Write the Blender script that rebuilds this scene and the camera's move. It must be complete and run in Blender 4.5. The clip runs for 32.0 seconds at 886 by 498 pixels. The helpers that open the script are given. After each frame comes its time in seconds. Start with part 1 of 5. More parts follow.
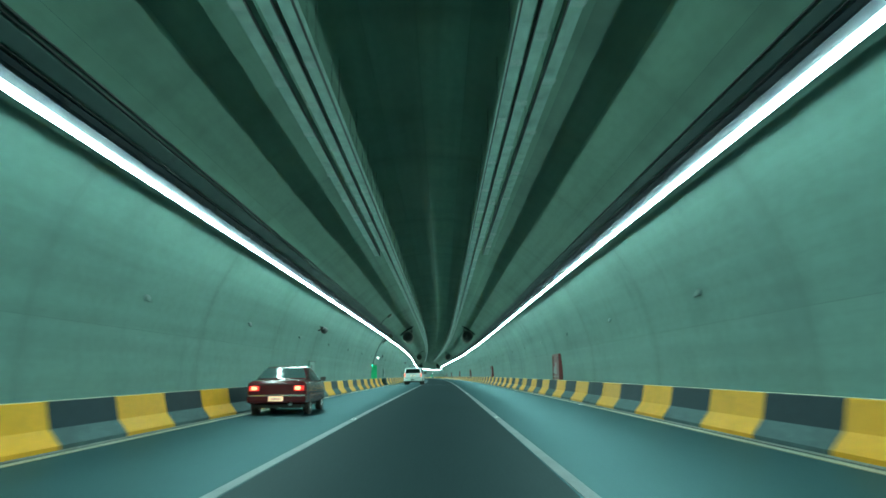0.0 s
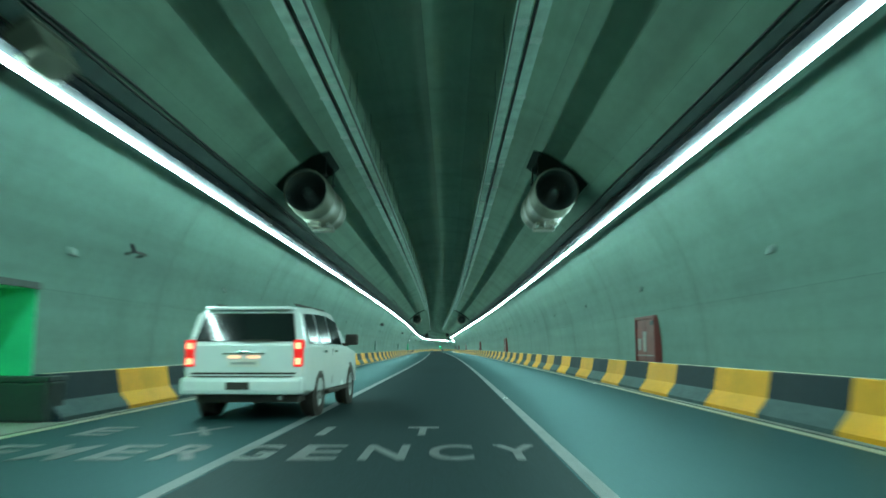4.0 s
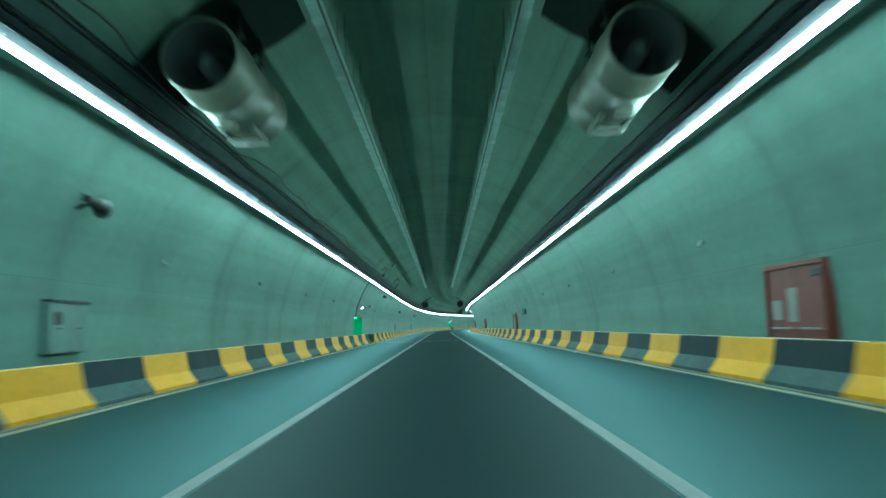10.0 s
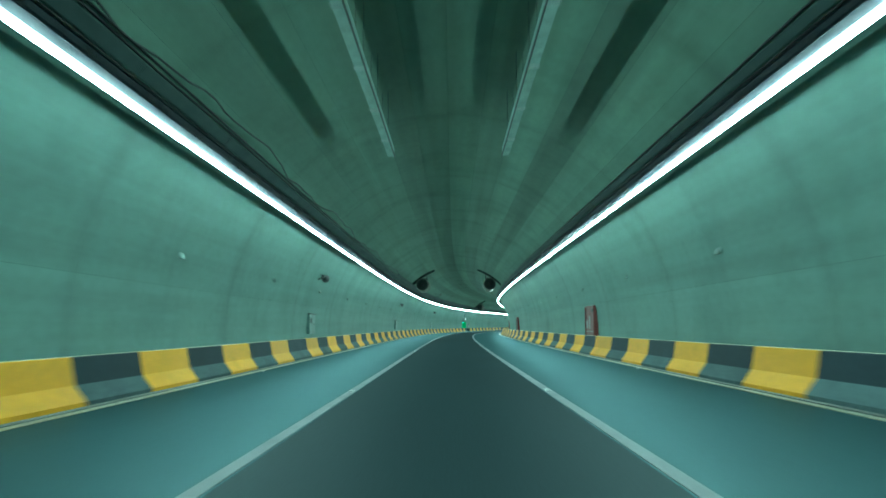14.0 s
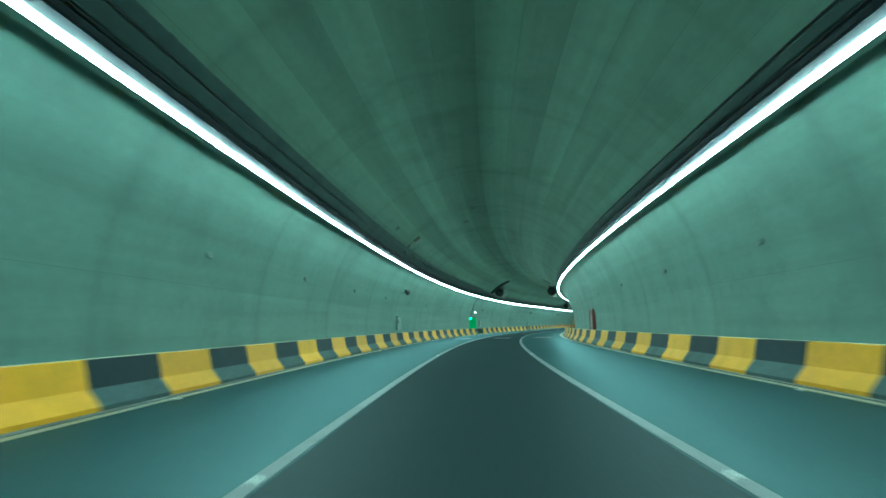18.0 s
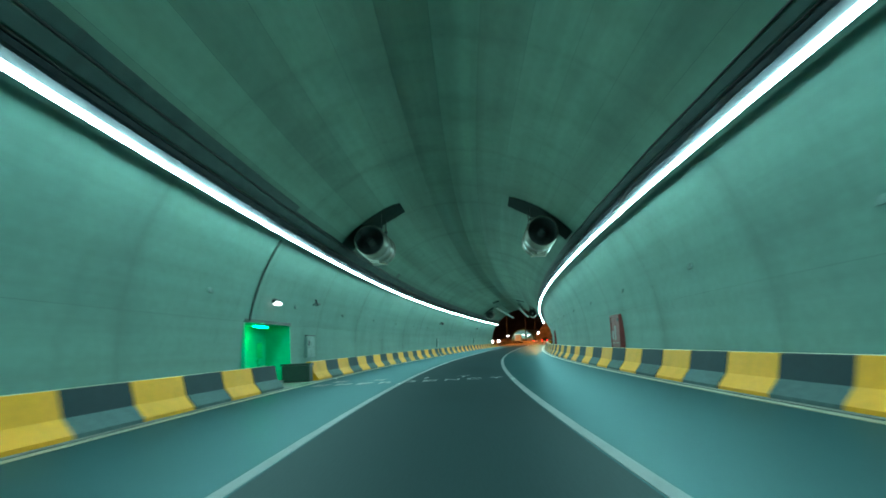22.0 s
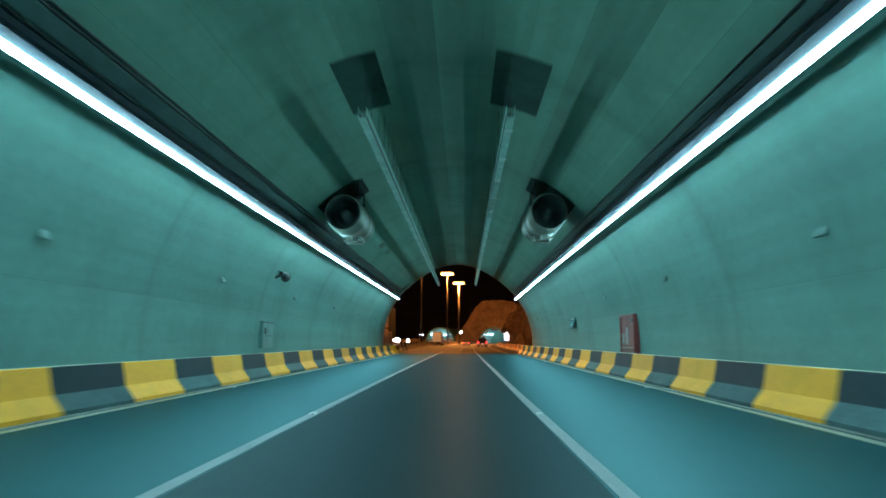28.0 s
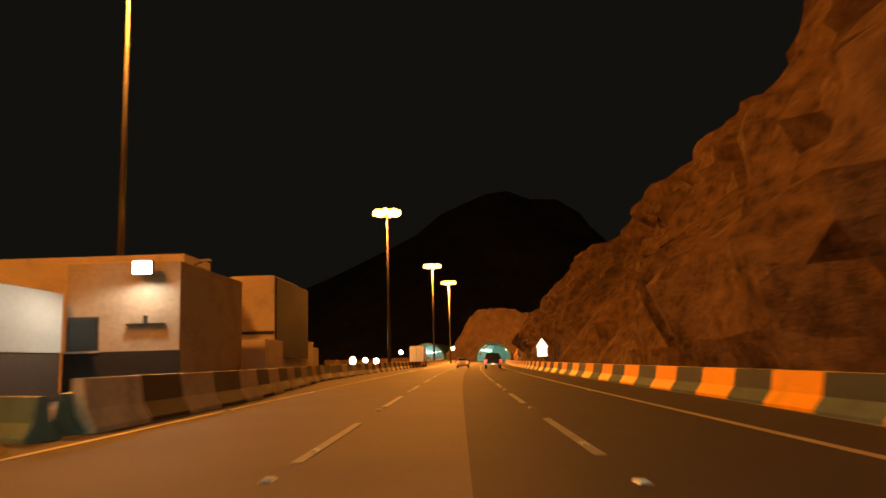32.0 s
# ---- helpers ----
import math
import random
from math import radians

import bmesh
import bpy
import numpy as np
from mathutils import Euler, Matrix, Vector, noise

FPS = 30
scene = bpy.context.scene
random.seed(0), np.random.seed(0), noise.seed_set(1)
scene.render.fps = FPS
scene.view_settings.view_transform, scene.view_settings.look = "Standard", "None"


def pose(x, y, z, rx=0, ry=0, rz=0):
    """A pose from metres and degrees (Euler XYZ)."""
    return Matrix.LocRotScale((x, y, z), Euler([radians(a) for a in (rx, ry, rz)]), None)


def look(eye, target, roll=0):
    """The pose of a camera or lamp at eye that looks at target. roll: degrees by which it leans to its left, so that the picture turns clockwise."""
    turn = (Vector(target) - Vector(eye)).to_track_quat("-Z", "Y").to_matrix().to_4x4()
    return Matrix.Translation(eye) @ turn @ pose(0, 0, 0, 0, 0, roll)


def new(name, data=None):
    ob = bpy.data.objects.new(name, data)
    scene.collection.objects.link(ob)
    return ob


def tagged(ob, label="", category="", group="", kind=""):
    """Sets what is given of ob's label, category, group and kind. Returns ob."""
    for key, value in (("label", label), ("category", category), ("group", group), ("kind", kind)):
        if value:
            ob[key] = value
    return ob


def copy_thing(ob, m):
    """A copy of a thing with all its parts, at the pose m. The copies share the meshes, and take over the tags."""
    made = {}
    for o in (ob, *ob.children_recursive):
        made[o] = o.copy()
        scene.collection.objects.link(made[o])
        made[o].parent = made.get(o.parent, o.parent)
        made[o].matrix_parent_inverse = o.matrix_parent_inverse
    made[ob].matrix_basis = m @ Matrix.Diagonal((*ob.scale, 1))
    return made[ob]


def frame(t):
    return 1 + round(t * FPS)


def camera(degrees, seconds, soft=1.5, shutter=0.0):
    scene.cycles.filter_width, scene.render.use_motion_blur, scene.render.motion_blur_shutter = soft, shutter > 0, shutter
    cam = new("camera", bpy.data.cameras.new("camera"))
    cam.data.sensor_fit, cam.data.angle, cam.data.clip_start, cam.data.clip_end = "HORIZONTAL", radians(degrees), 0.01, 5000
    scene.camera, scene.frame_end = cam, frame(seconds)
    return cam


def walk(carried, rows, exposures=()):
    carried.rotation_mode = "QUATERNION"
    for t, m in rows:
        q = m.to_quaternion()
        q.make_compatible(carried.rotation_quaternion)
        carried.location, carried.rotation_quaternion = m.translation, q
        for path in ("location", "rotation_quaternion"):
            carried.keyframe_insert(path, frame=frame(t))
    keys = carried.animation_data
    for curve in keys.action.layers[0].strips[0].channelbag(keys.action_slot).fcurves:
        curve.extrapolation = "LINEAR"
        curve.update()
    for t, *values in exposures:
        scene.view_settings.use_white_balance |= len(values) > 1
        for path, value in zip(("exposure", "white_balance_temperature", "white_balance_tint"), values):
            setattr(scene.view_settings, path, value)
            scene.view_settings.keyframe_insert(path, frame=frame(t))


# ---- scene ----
LENS = 60.0
cam = camera(LENS, 32.0, soft=1.6, shutter=0.45)

# ---- the road's line: curvature (1e-4 per metre, right positive) and grade (percent) every 40 m ----
BEND = [1.28, -0.18, -1.42, -2.31, -2.07, -1.0, -0.32, -0.02, 2.99, 9.21, 15.88, 17.95, 13.59, 5.55, 1.29, 0.16, 3.1, 3.1, 3.1, 3.1, 3.1, 3.1, 3.1, 3.1, 3.1, 3.1, 3.1, 3.1]
RISE = [0.806, 0.328, 0.219, 0.098, 0.183, 0.078, -0.117, -0.096, 0.105, 0.097, -0.046, -0.073, -0.006, 0.184, 0.068, -0.014, 0.0, 0.0, 0.0, 0.0, 0.0, 0.0, 0.0, 0.0, 0.0, 0.0, 0.0, 0.0]
EYE = 1.181                      # lens above the road
R_VAULT, Z_VAULT = 7.0, 0.94   # tunnel lining: radius and height of its centre
PORTAL = 607.4                   # where the tunnel ends
STEP = 2.0
S0 = -80.0
SS = np.arange(S0, 1500.0, STEP)
KN = np.arange(len(BEND)) * 40.0
_k = np.interp(SS, KN, np.array(BEND) * 1e-4) * (SS >= 0)
_g = np.interp(SS, KN, np.array(RISE) * 1e-2)
_th = np.concatenate([[0.0], np.cumsum((_k[1:] + _k[:-1]) / 2 * STEP)])
_x = np.concatenate([[0.0], np.cumsum(np.sin((_th[1:] + _th[:-1]) / 2) * STEP)])
_y = np.concatenate([[0.0], np.cumsum(np.cos((_th[1:] + _th[:-1]) / 2) * STEP)]) + S0
_z = np.concatenate([[0.0], np.cumsum((_g[1:] + _g[:-1]) / 2 * STEP)])
_z -= np.interp(0.0, SS, _z)


def heading(s):
    return float(np.interp(s, SS, _th))


def spine(s, u=0.0, z=0.0):
    """The point u metres right of the road's middle and z above it, s metres along."""
    h = heading(s)
    return Vector((float(np.interp(s, SS, _x)) + u * math.cos(h), float(np.interp(s, SS, _y)) - u * math.sin(h),
                   float(np.interp(s, SS, _z)) + z))


def stand(s, u=0.0, z=0.0, turn=0.0):
    """A pose on the road: x to the right, y ahead, z up; turn in degrees to the left."""
    g = float(np.interp(s, SS, _g))
    return Matrix.Translation(spine(s, u, z)) @ Matrix.Rotation(-heading(s) + radians(turn), 4, "Z") @ Matrix.Rotation(math.atan(g), 4, "X")


def eye_pose(s, u, yaw, pitch, roll):
    h, p, r = heading(s) + radians(yaw), radians(pitch), radians(roll)
    ahead = Vector((math.sin(h) * math.cos(p), math.cos(h) * math.cos(p), math.sin(p)))
    side = Vector((math.cos(h), -math.sin(h), 0))
    up = side.cross(ahead)
    right, top = side * math.cos(r) + up * math.sin(r), up * math.cos(r) - side * math.sin(r)
    m = Matrix((right, top, -ahead)).transposed().to_4x4()
    m.translation = spine(s, u, EYE)
    return m


# seconds, metres along, metres right of the middle, then yaw, pitch and roll against the road
DRIVE = [
    (0, 0.00, 0.428, 0.25, 9.47, -0.61),
    (1, 18.18, 0.477, -0.83, 9.17, -0.90),
    (2, 36.78, 0.586, -0.52, 8.80, -0.51),
    (3, 55.48, 0.651, -1.00, 8.32, -0.51),
    (4, 74.00, 0.584, -0.67, 7.41, -0.11),
    (5, 92.58, 0.501, -1.29, 7.00, -0.10),
    (6, 111.51, 0.419, -1.91, 6.60, -0.09),
    (7, 130.68, 0.336, -2.54, 6.19, -0.08),
    (8, 149.99, 0.258, -1.84, 5.59, -0.39),
    (9, 169.55, 0.173, -0.05, 5.22, -1.44),
    (10, 189.51, 0.196, 0.09, 5.75, -1.95),
    (11, 209.59, 0.160, 0.82, 6.11, -0.12),
    (12, 229.52, 0.178, -0.01, 6.16, -0.29),
    (13, 249.46, 0.179, -0.54, 5.42, -0.02),
    (14, 269.55, 0.055, -0.60, 5.78, -0.49),
    (15, 289.66, 0.005, -0.81, 5.86, -0.37),
    (16, 309.67, -0.046, -1.03, 5.94, -0.26),
    (17, 329.73, -0.096, -1.24, 6.02, -0.14),
    (18, 350.00, -0.124, -1.91, 5.72, -1.07),
    (19, 370.07, -0.074, 0.08, 6.56, -0.72),
    (20, 389.52, -0.005, 0.76, 7.09, -1.50),
    (21, 408.54, -0.037, 0.31, 6.77, -2.21),
    (22, 427.28, 0.187, 0.32, 7.08, -2.70),
    (23, 445.77, 0.288, 0.08, 7.08, -0.48),
    (24, 464.00, 0.559, 0.50, 7.74, -1.08),
    (25, 482.00, 0.750, 0.21, 6.98, -1.01),
    (26, 499.77, 0.680, -0.23, 6.94, -0.68),
    (27, 517.52, 0.611, -0.67, 6.90, -0.36),
    (28, 535.47, 0.542, -1.11, 6.86, -0.03),
    (29, 553.57, 0.387, -1.19, 6.03, 0.06),
    (30, 571.80, 0.277, -0.31, 7.18, -0.64),
    (31, 590.33, 0.236, -0.65, 7.92, -1.42),
    (32, 609.34, 0.153, -0.84, 8.22, -1.61),
]
walk(cam, [(r[0], eye_pose(*r[1:])) for r in DRIVE], exposures=[
    (0.0, 0.0, 6500, 12), (4.5, 0.0, 6750, 12), (10.0, 0.0, 6200, 9), (14.0, 0.0, 6250, 8), (17.0, 0.0, 6300, 6), (20.0, 0.0, 6350, 5), (21.0, 0.0, 6000, 6),
    (22.0, 0.0, 6100, 6), (23.0, -0.05, 6400, 5), (24.0, -0.1, 6250, 5), (25.0, -0.1, 6050, 7),
    (27.5, -0.1, 5480, 10), (29.5, 0.0, 5400, 10), (30.3, 0.0, 5700, 10), (31.0, 0.68, 6100, 10), (32.0, 0.6, 7600, 10)])

# ---- night sky ----
world = bpy.data.worlds.new("night_sky")
scene.world = world
world.use_nodes = True
wn = world.node_tree.nodes["Background"]
wn.inputs["Color"].default_value = (0.17, 0.165, 0.14, 1)
wn.inputs["Strength"].default_value = 0.022

# ---- materials ----
def material(name, color, rough=0.6, metal=0.0, bump=0.0, scale=6.0, vary=0.25, stain=0.0, stain_scale=0.35, stretch=(1, 1, 1),
             random_shift=0.0, spec=0.5, dark=(0.02, 0.025, 0.025)):
    m = bpy.data.materials.new(name)
    m.use_nodes = True
    nt = m.node_tree
    b = nt.nodes["Principled BSDF"]
    b.inputs["Metallic"].default_value = metal
    b.inputs["Specular IOR Level"].default_value = spec
    geo = nt.nodes.new("ShaderNodeNewGeometry")
    mp = nt.nodes.new("ShaderNodeMapping")
    mp.inputs["Scale"].default_value = stretch
    nt.links.new(geo.outputs["Position"], mp.inputs["Vector"])
    fine = nt.nodes.new("ShaderNodeTexNoise")
    fine.inputs["Scale"].default_value = scale
    fine.inputs["Detail"].default_value = 6
    fine.inputs["Roughness"].default_value = 0.65
    nt.links.new(mp.outputs["Vector"], fine.inputs["Vector"])
    big = nt.nodes.new("ShaderNodeTexNoise")
    big.inputs["Scale"].default_value = stain_scale
    big.inputs["Detail"].default_value = 5
    big.inputs["Roughness"].default_value = 0.6
    nt.links.new(mp.outputs["Vector"], big.inputs["Vector"])
    ramp = nt.nodes.new("ShaderNodeMapRange")
    ramp.inputs["From Min"].default_value, ramp.inputs["From Max"].default_value = 0.25, 0.75
    ramp.inputs["To Min"].default_value, ramp.inputs["To Max"].default_value = 1 - vary, 1 + vary
    nt.links.new(fine.outputs["Fac"], ramp.inputs["Value"])
    mul = nt.nodes.new("ShaderNodeMix")
    mul.data_type, mul.blend_type = "RGBA", "MULTIPLY"
    mul.inputs["Factor"].default_value = 1
    mul.inputs["A"].default_value = (*color, 1)
    nt.links.new(ramp.outputs["Result"], mul.inputs["B"])
    last = mul.outputs["Result"]
    if stain:
        sr = nt.nodes.new("ShaderNodeMapRange")
        sr.inputs["From Min"].default_value, sr.inputs["From Max"].default_value = 0.5, 0.78
        sr.inputs["To Max"].default_value = stain
        nt.links.new(big.outputs["Fac"], sr.inputs["Value"])
        mx = nt.nodes.new("ShaderNodeMix")
        mx.data_type = "RGBA"
        nt.links.new(sr.outputs["Result"], mx.inputs["Factor"])
        nt.links.new(last, mx.inputs["A"])
        mx.inputs["B"].default_value = (*dark, 1)
        last = mx.outputs["Result"]
    if random_shift:
        oi = nt.nodes.new("ShaderNodeObjectInfo")
        rr = nt.nodes.new("ShaderNodeMapRange")
        rr.inputs["To Min"].default_value, rr.inputs["To Max"].default_value = 1 - random_shift, 1 + random_shift
        nt.links.new(oi.outputs["Random"], rr.inputs["Value"])
        m2 = nt.nodes.new("ShaderNodeMix")
        m2.data_type, m2.blend_type = "RGBA", "MULTIPLY"
        m2.inputs["Factor"].default_value = 1
        nt.links.new(last, m2.inputs["A"])
        nt.links.new(rr.outputs["Result"], m2.inputs["B"])
        last = m2.outputs["Result"]
    nt.links.new(last, b.inputs["Base Color"])
    rg = nt.nodes.new("ShaderNodeMapRange")
    rg.inputs["To Min"].default_value, rg.inputs["To Max"].default_value = max(0.02, rough - 0.1), min(1, rough + 0.1)
    nt.links.new(big.outputs["Fac"], rg.inputs["Value"])
    nt.links.new(rg.outputs["Result"], b.inputs["Roughness"])
    if bump:
        bp = nt.nodes.new("ShaderNodeBump")
        bp.inputs["Strength"].default_value = 0.6
        bp.inputs["Distance"].default_value = bump
        nt.links.new(fine.outputs["Fac"], bp.inputs["Height"])
        nt.links.new(bp.outputs["Normal"], b.inputs["Normal"])
    return m


def glowing(name, color, strength):
    m = bpy.data.materials.new(name)
    m.use_nodes = True
    b = m.node_tree.nodes["Principled BSDF"]
    b.inputs["Base Color"].default_value = (*[min(1, c) for c in color], 1)
    b.inputs["Emission Color"].default_value = (*color, 1)
    b.inputs["Emission Strength"].default_value = strength
    return m


def glassy(name, color, rough=0.05):
    m = material(name, color, rough, 0, 0, 3, 0.1)
    m.node_tree.nodes["Principled BSDF"].inputs["Coat Weight"].default_value = 0.15
    return m


def lining(name, color, dark, rough, joint=0.5, boards=0.16, shift=0.0, island=0.0, tone_swing=0.0):
    """Painted cast concrete: blotches, board marks along the tunnel, drip streaks and dirty ring joints."""
    m = material(name, color, rough, 0, 0.004, 5, 0.14, 0.7, 0.33, random_shift=shift, dark=dark)
    nt = m.node_tree
    b = nt.nodes["Principled BSDF"]
    last = b.inputs["Base Color"].links[0].from_socket
    uv = nt.nodes.new("ShaderNodeUVMap")
    uv.uv_map = "lining"
    sep = nt.nodes.new("ShaderNodeSeparateXYZ")
    nt.links.new(uv.outputs["UV"], sep.inputs["Vector"])

    def mapped(scale, detail=4):
        mp = nt.nodes.new("ShaderNodeMapping")
        mp.inputs["Scale"].default_value = scale
        nt.links.new(uv.outputs["UV"], mp.inputs["Vector"])
        t = nt.nodes.new("ShaderNodeTexNoise")
        t.inputs["Scale"].default_value = 1
        t.inputs["Detail"].default_value = detail
        nt.links.new(mp.outputs["Vector"], t.inputs["Vector"])
        return t.outputs["Fac"]

    def ranged(value, f0, f1, t0, t1):
        r = nt.nodes.new("ShaderNodeMapRange")
        for key, val in (("From Min", f0), ("From Max", f1), ("To Min", t0), ("To Max", t1)):
            r.inputs[key].default_value = val
        nt.links.new(value, r.inputs["Value"])
        return r.outputs["Result"]

    def times(a, value):
        mx = nt.nodes.new("ShaderNodeMix")
        mx.data_type, mx.blend_type = "RGBA", "MULTIPLY"
        mx.inputs["Factor"].default_value = 1
        nt.links.new(a, mx.inputs["A"])
        nt.links.new(value, mx.inputs["B"])
        return mx.outputs["Result"]

    last = times(last, ranged(mapped((0.06, 2.2, 1)), 0.3, 0.7, 1 - boards, 1 + boards))       # board marks
    last = times(last, ranged(mapped((1.3, 0.22, 1)), 0.58, 0.75, 1.0, 0.87))                  # drip streaks
    if tone_swing:
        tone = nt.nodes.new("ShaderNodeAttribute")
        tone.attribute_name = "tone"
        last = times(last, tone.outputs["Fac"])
        last = times(last, ranged(mapped((0.011, 0.75, 1), 2), 0.36, 0.64, 1 - tone_swing, 1 + tone_swing))   # slow paler and darker strips along the vault
    soft = nt.nodes.new("ShaderNodeMath")
    soft.operation = "MULTIPLY_ADD"
    nt.links.new(mapped((0.5, 0.5, 1)), soft.inputs[0])
    soft.inputs[1].default_value = -0.9
    joints = nt.nodes.new("ShaderNodeAttribute")
    joints.attribute_name = "joint"
    nt.links.new(joints.outputs["Fac"], soft.inputs[2])
    last = times(last, ranged(soft.outputs["Value"], -0.45, 0.15, 1 - joint, 1.0))             # dirt along the ring joints
    if island:
        geo = nt.nodes.new("ShaderNodeNewGeometry")
        last = times(last, ranged(geo.outputs["Random Per Island"], 0, 1, 1 - island, 1 + island))
    nt.links.new(last, b.inputs["Base Color"])
    return m


M_WALL = lining("painted_concrete_lining", (0.106, 0.208, 0.176), (0.07, 0.143, 0.119), 0.6, 0.13, 0.12, 0.05)
M_VAULT = lining("painted_concrete_vault", (0.122, 0.226, 0.17), (0.072, 0.138, 0.104), 0.7, 0.1, 0.12, island=0.05, tone_swing=0.14)
M_END = material("plain_painted_concrete", (0.11, 0.245, 0.2), 0.6, 0, 0.004, 5, 0.14, 0.65, 0.3, dark=(0.06, 0.145, 0.12))
M_SHELL = material("dark_concrete_backing", (0.07, 0.13, 0.11), 0.8, 0, 0.004, 9, 0.2)
M_ROAD = material("worn_asphalt", (0.0155, 0.04, 0.0445), 0.46, 0, 0.003, 45, 0.35, 0.75, 0.22, stretch=(1, 0.25, 1), dark=(0.007, 0.02, 0.023), spec=0.15)
M_LANE = material("dark_new_asphalt", (0.014, 0.0295, 0.0325), 0.66, 0, 0.003, 45, 0.4, 0.75, 0.22, stretch=(1, 0.25, 1), dark=(0.0075, 0.017, 0.0195), spec=0.06)


def worn_sheen(m, tint, share, rough):
    """Asphalt polished by tyres: a broad bluish gloss over the rough stone."""
    nt = m.node_tree
    b = nt.nodes["Principled BSDF"]
    b.inputs["Specular IOR Level"].default_value = 0.0
    g = nt.nodes.new("ShaderNodeBsdfGlossy")
    g.inputs["Color"].default_value = (*tint, 1)
    g.inputs["Roughness"].default_value = rough
    mx = nt.nodes.new("ShaderNodeMixShader")
    mx.inputs["Fac"].default_value = share
    nt.links.new(b.outputs["BSDF"], mx.inputs[1])
    nt.links.new(g.outputs["BSDF"], mx.inputs[2])
    nt.links.new(mx.outputs["Shader"], nt.nodes["Material Output"].inputs["Surface"])


worn_sheen(M_ROAD, (0.38, 0.64, 0.66), 0.17, 0.36)
worn_sheen(M_LANE, (0.6, 0.7, 0.7), 0.08, 0.5)
M_LINE = material("white_road_paint", (0.16, 0.185, 0.19), 0.6, 0, 0.002, 18, 0.3, 0.6, 1.4, dark=(0.1, 0.12, 0.12))
M_EDGE = material("yellowed_edge_paint", (0.3, 0.28, 0.19), 0.5, 0, 0.002, 14, 0.3, 0.7, 1.1, dark=(0.22, 0.22, 0.18))
M_YELLOW = material("yellow_barrier_paint", (0.8, 0.335, 0.002), 0.55, 0, 0.003, 9, 0.14, 0.5, 0.9, random_shift=0.12, dark=(0.48, 0.26, 0.015), spec=0.25)
M_BLACK = material("black_barrier_paint", (0.006, 0.023, 0.03), 0.65, 0, 0.003, 9, 0.25, 0.35, 0.9, random_shift=0.15, dark=(0.03, 0.04, 0.042), spec=0.25)
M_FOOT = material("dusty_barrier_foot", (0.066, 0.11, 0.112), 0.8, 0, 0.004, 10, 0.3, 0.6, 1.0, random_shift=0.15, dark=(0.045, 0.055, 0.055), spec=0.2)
M_CAP = material("cream_barrier_edge", (0.5, 0.46, 0.28), 0.5, 0, 0.002, 20, 0.2)
M_KERB = material("dirty_concrete_kerb", (0.16, 0.17, 0.15), 0.8, 0, 0.004, 12, 0.35, 0.6, 0.8)
M_STEEL = material("galvanised_steel", (0.5, 0.54, 0.53), 0.38, 0.75, 0.001, 20, 0.12, 0.3, 1.5, dark=(0.25, 0.28, 0.27))
M_TRAY = material("perforated_tray_steel", (0.23, 0.37, 0.32), 0.5, 0.1, 0.001, 3.2, 0.55, stretch=(1, 1.6, 1))
M_DARK = material("dark_steel", (0.03, 0.036, 0.036), 0.5, 0.3, 0.001, 15, 0.2)
M_CABLE = material("black_cable_rubber", (0.012, 0.014, 0.014), 0.5, 0, 0, 15, 0.2)
M_RED = material("red_door_paint", (0.17, 0.026, 0.022), 0.5, 0, 0.001, 6, 0.2, 0.4, 1.2, dark=(0.075, 0.022, 0.022))
M_PAPER = material("white_notice_board", (0.24, 0.23, 0.22), 0.5, 0, 0, 8, 0.15)
M_GREEN = material("green_booth_panel", (0.01, 0.55, 0.26), 0.3, 0, 0, 4, 0.12)
M_TUBE = glowing("fluorescent_diffuser", (0.57, 1.0, 0.95), 140.0)
M_CANOPY = material("dark_blue_canopy", (0.004, 0.011, 0.019), 0.6, 0, 0, 12, 0.2, 0.5, 1.2, dark=(0.004, 0.007, 0.009), spec=0.15)
M_REFLECT = material("pale_glow_reflector", (0.16, 0.2, 0.2), 0.5, 0, 0, 12, 0.1)
M_HOUSING = material("enamelled_lamp_housing", (0.42, 0.5, 0.5), 0.4, 0.1, 0, 12, 0.1)


# ---- building helpers ----
def link(name, verts, faces, mat, parent=None, at=None, label="", smooth=False):
    me = bpy.data.meshes.new(name)
    me.from_pydata([tuple(v) for v in verts], [], faces)
    mats = mat if isinstance(mat, (list, tuple)) else [mat]
    for m in mats:
        me.materials.append(m)
    if smooth:
        me.polygons.foreach_set("use_smooth", [True] * len(me.polygons))
    me.update()
    ob = new(name, me)
    if at is not None:
        ob.matrix_basis = at
    if parent is not None:
        ob.parent = parent
    if label:
        ob["label"] = label
    return ob


def part(name, bm, mat, parent=None, label="", smooth=False):
    me = bpy.data.meshes.new(name)
    bmesh.ops.recalc_face_normals(bm, faces=bm.faces[:])
    if smooth:
        for f in bm.faces:
            f.smooth = True
    bm.to_mesh(me)
    bm.free()
    for m in (mat if isinstance(mat, (list, tuple)) else [mat]):
        me.materials.append(m)
    ob = new(name, me)
    if parent is not None:
        ob.parent = parent
    if label:
        ob["label"] = label
    return ob


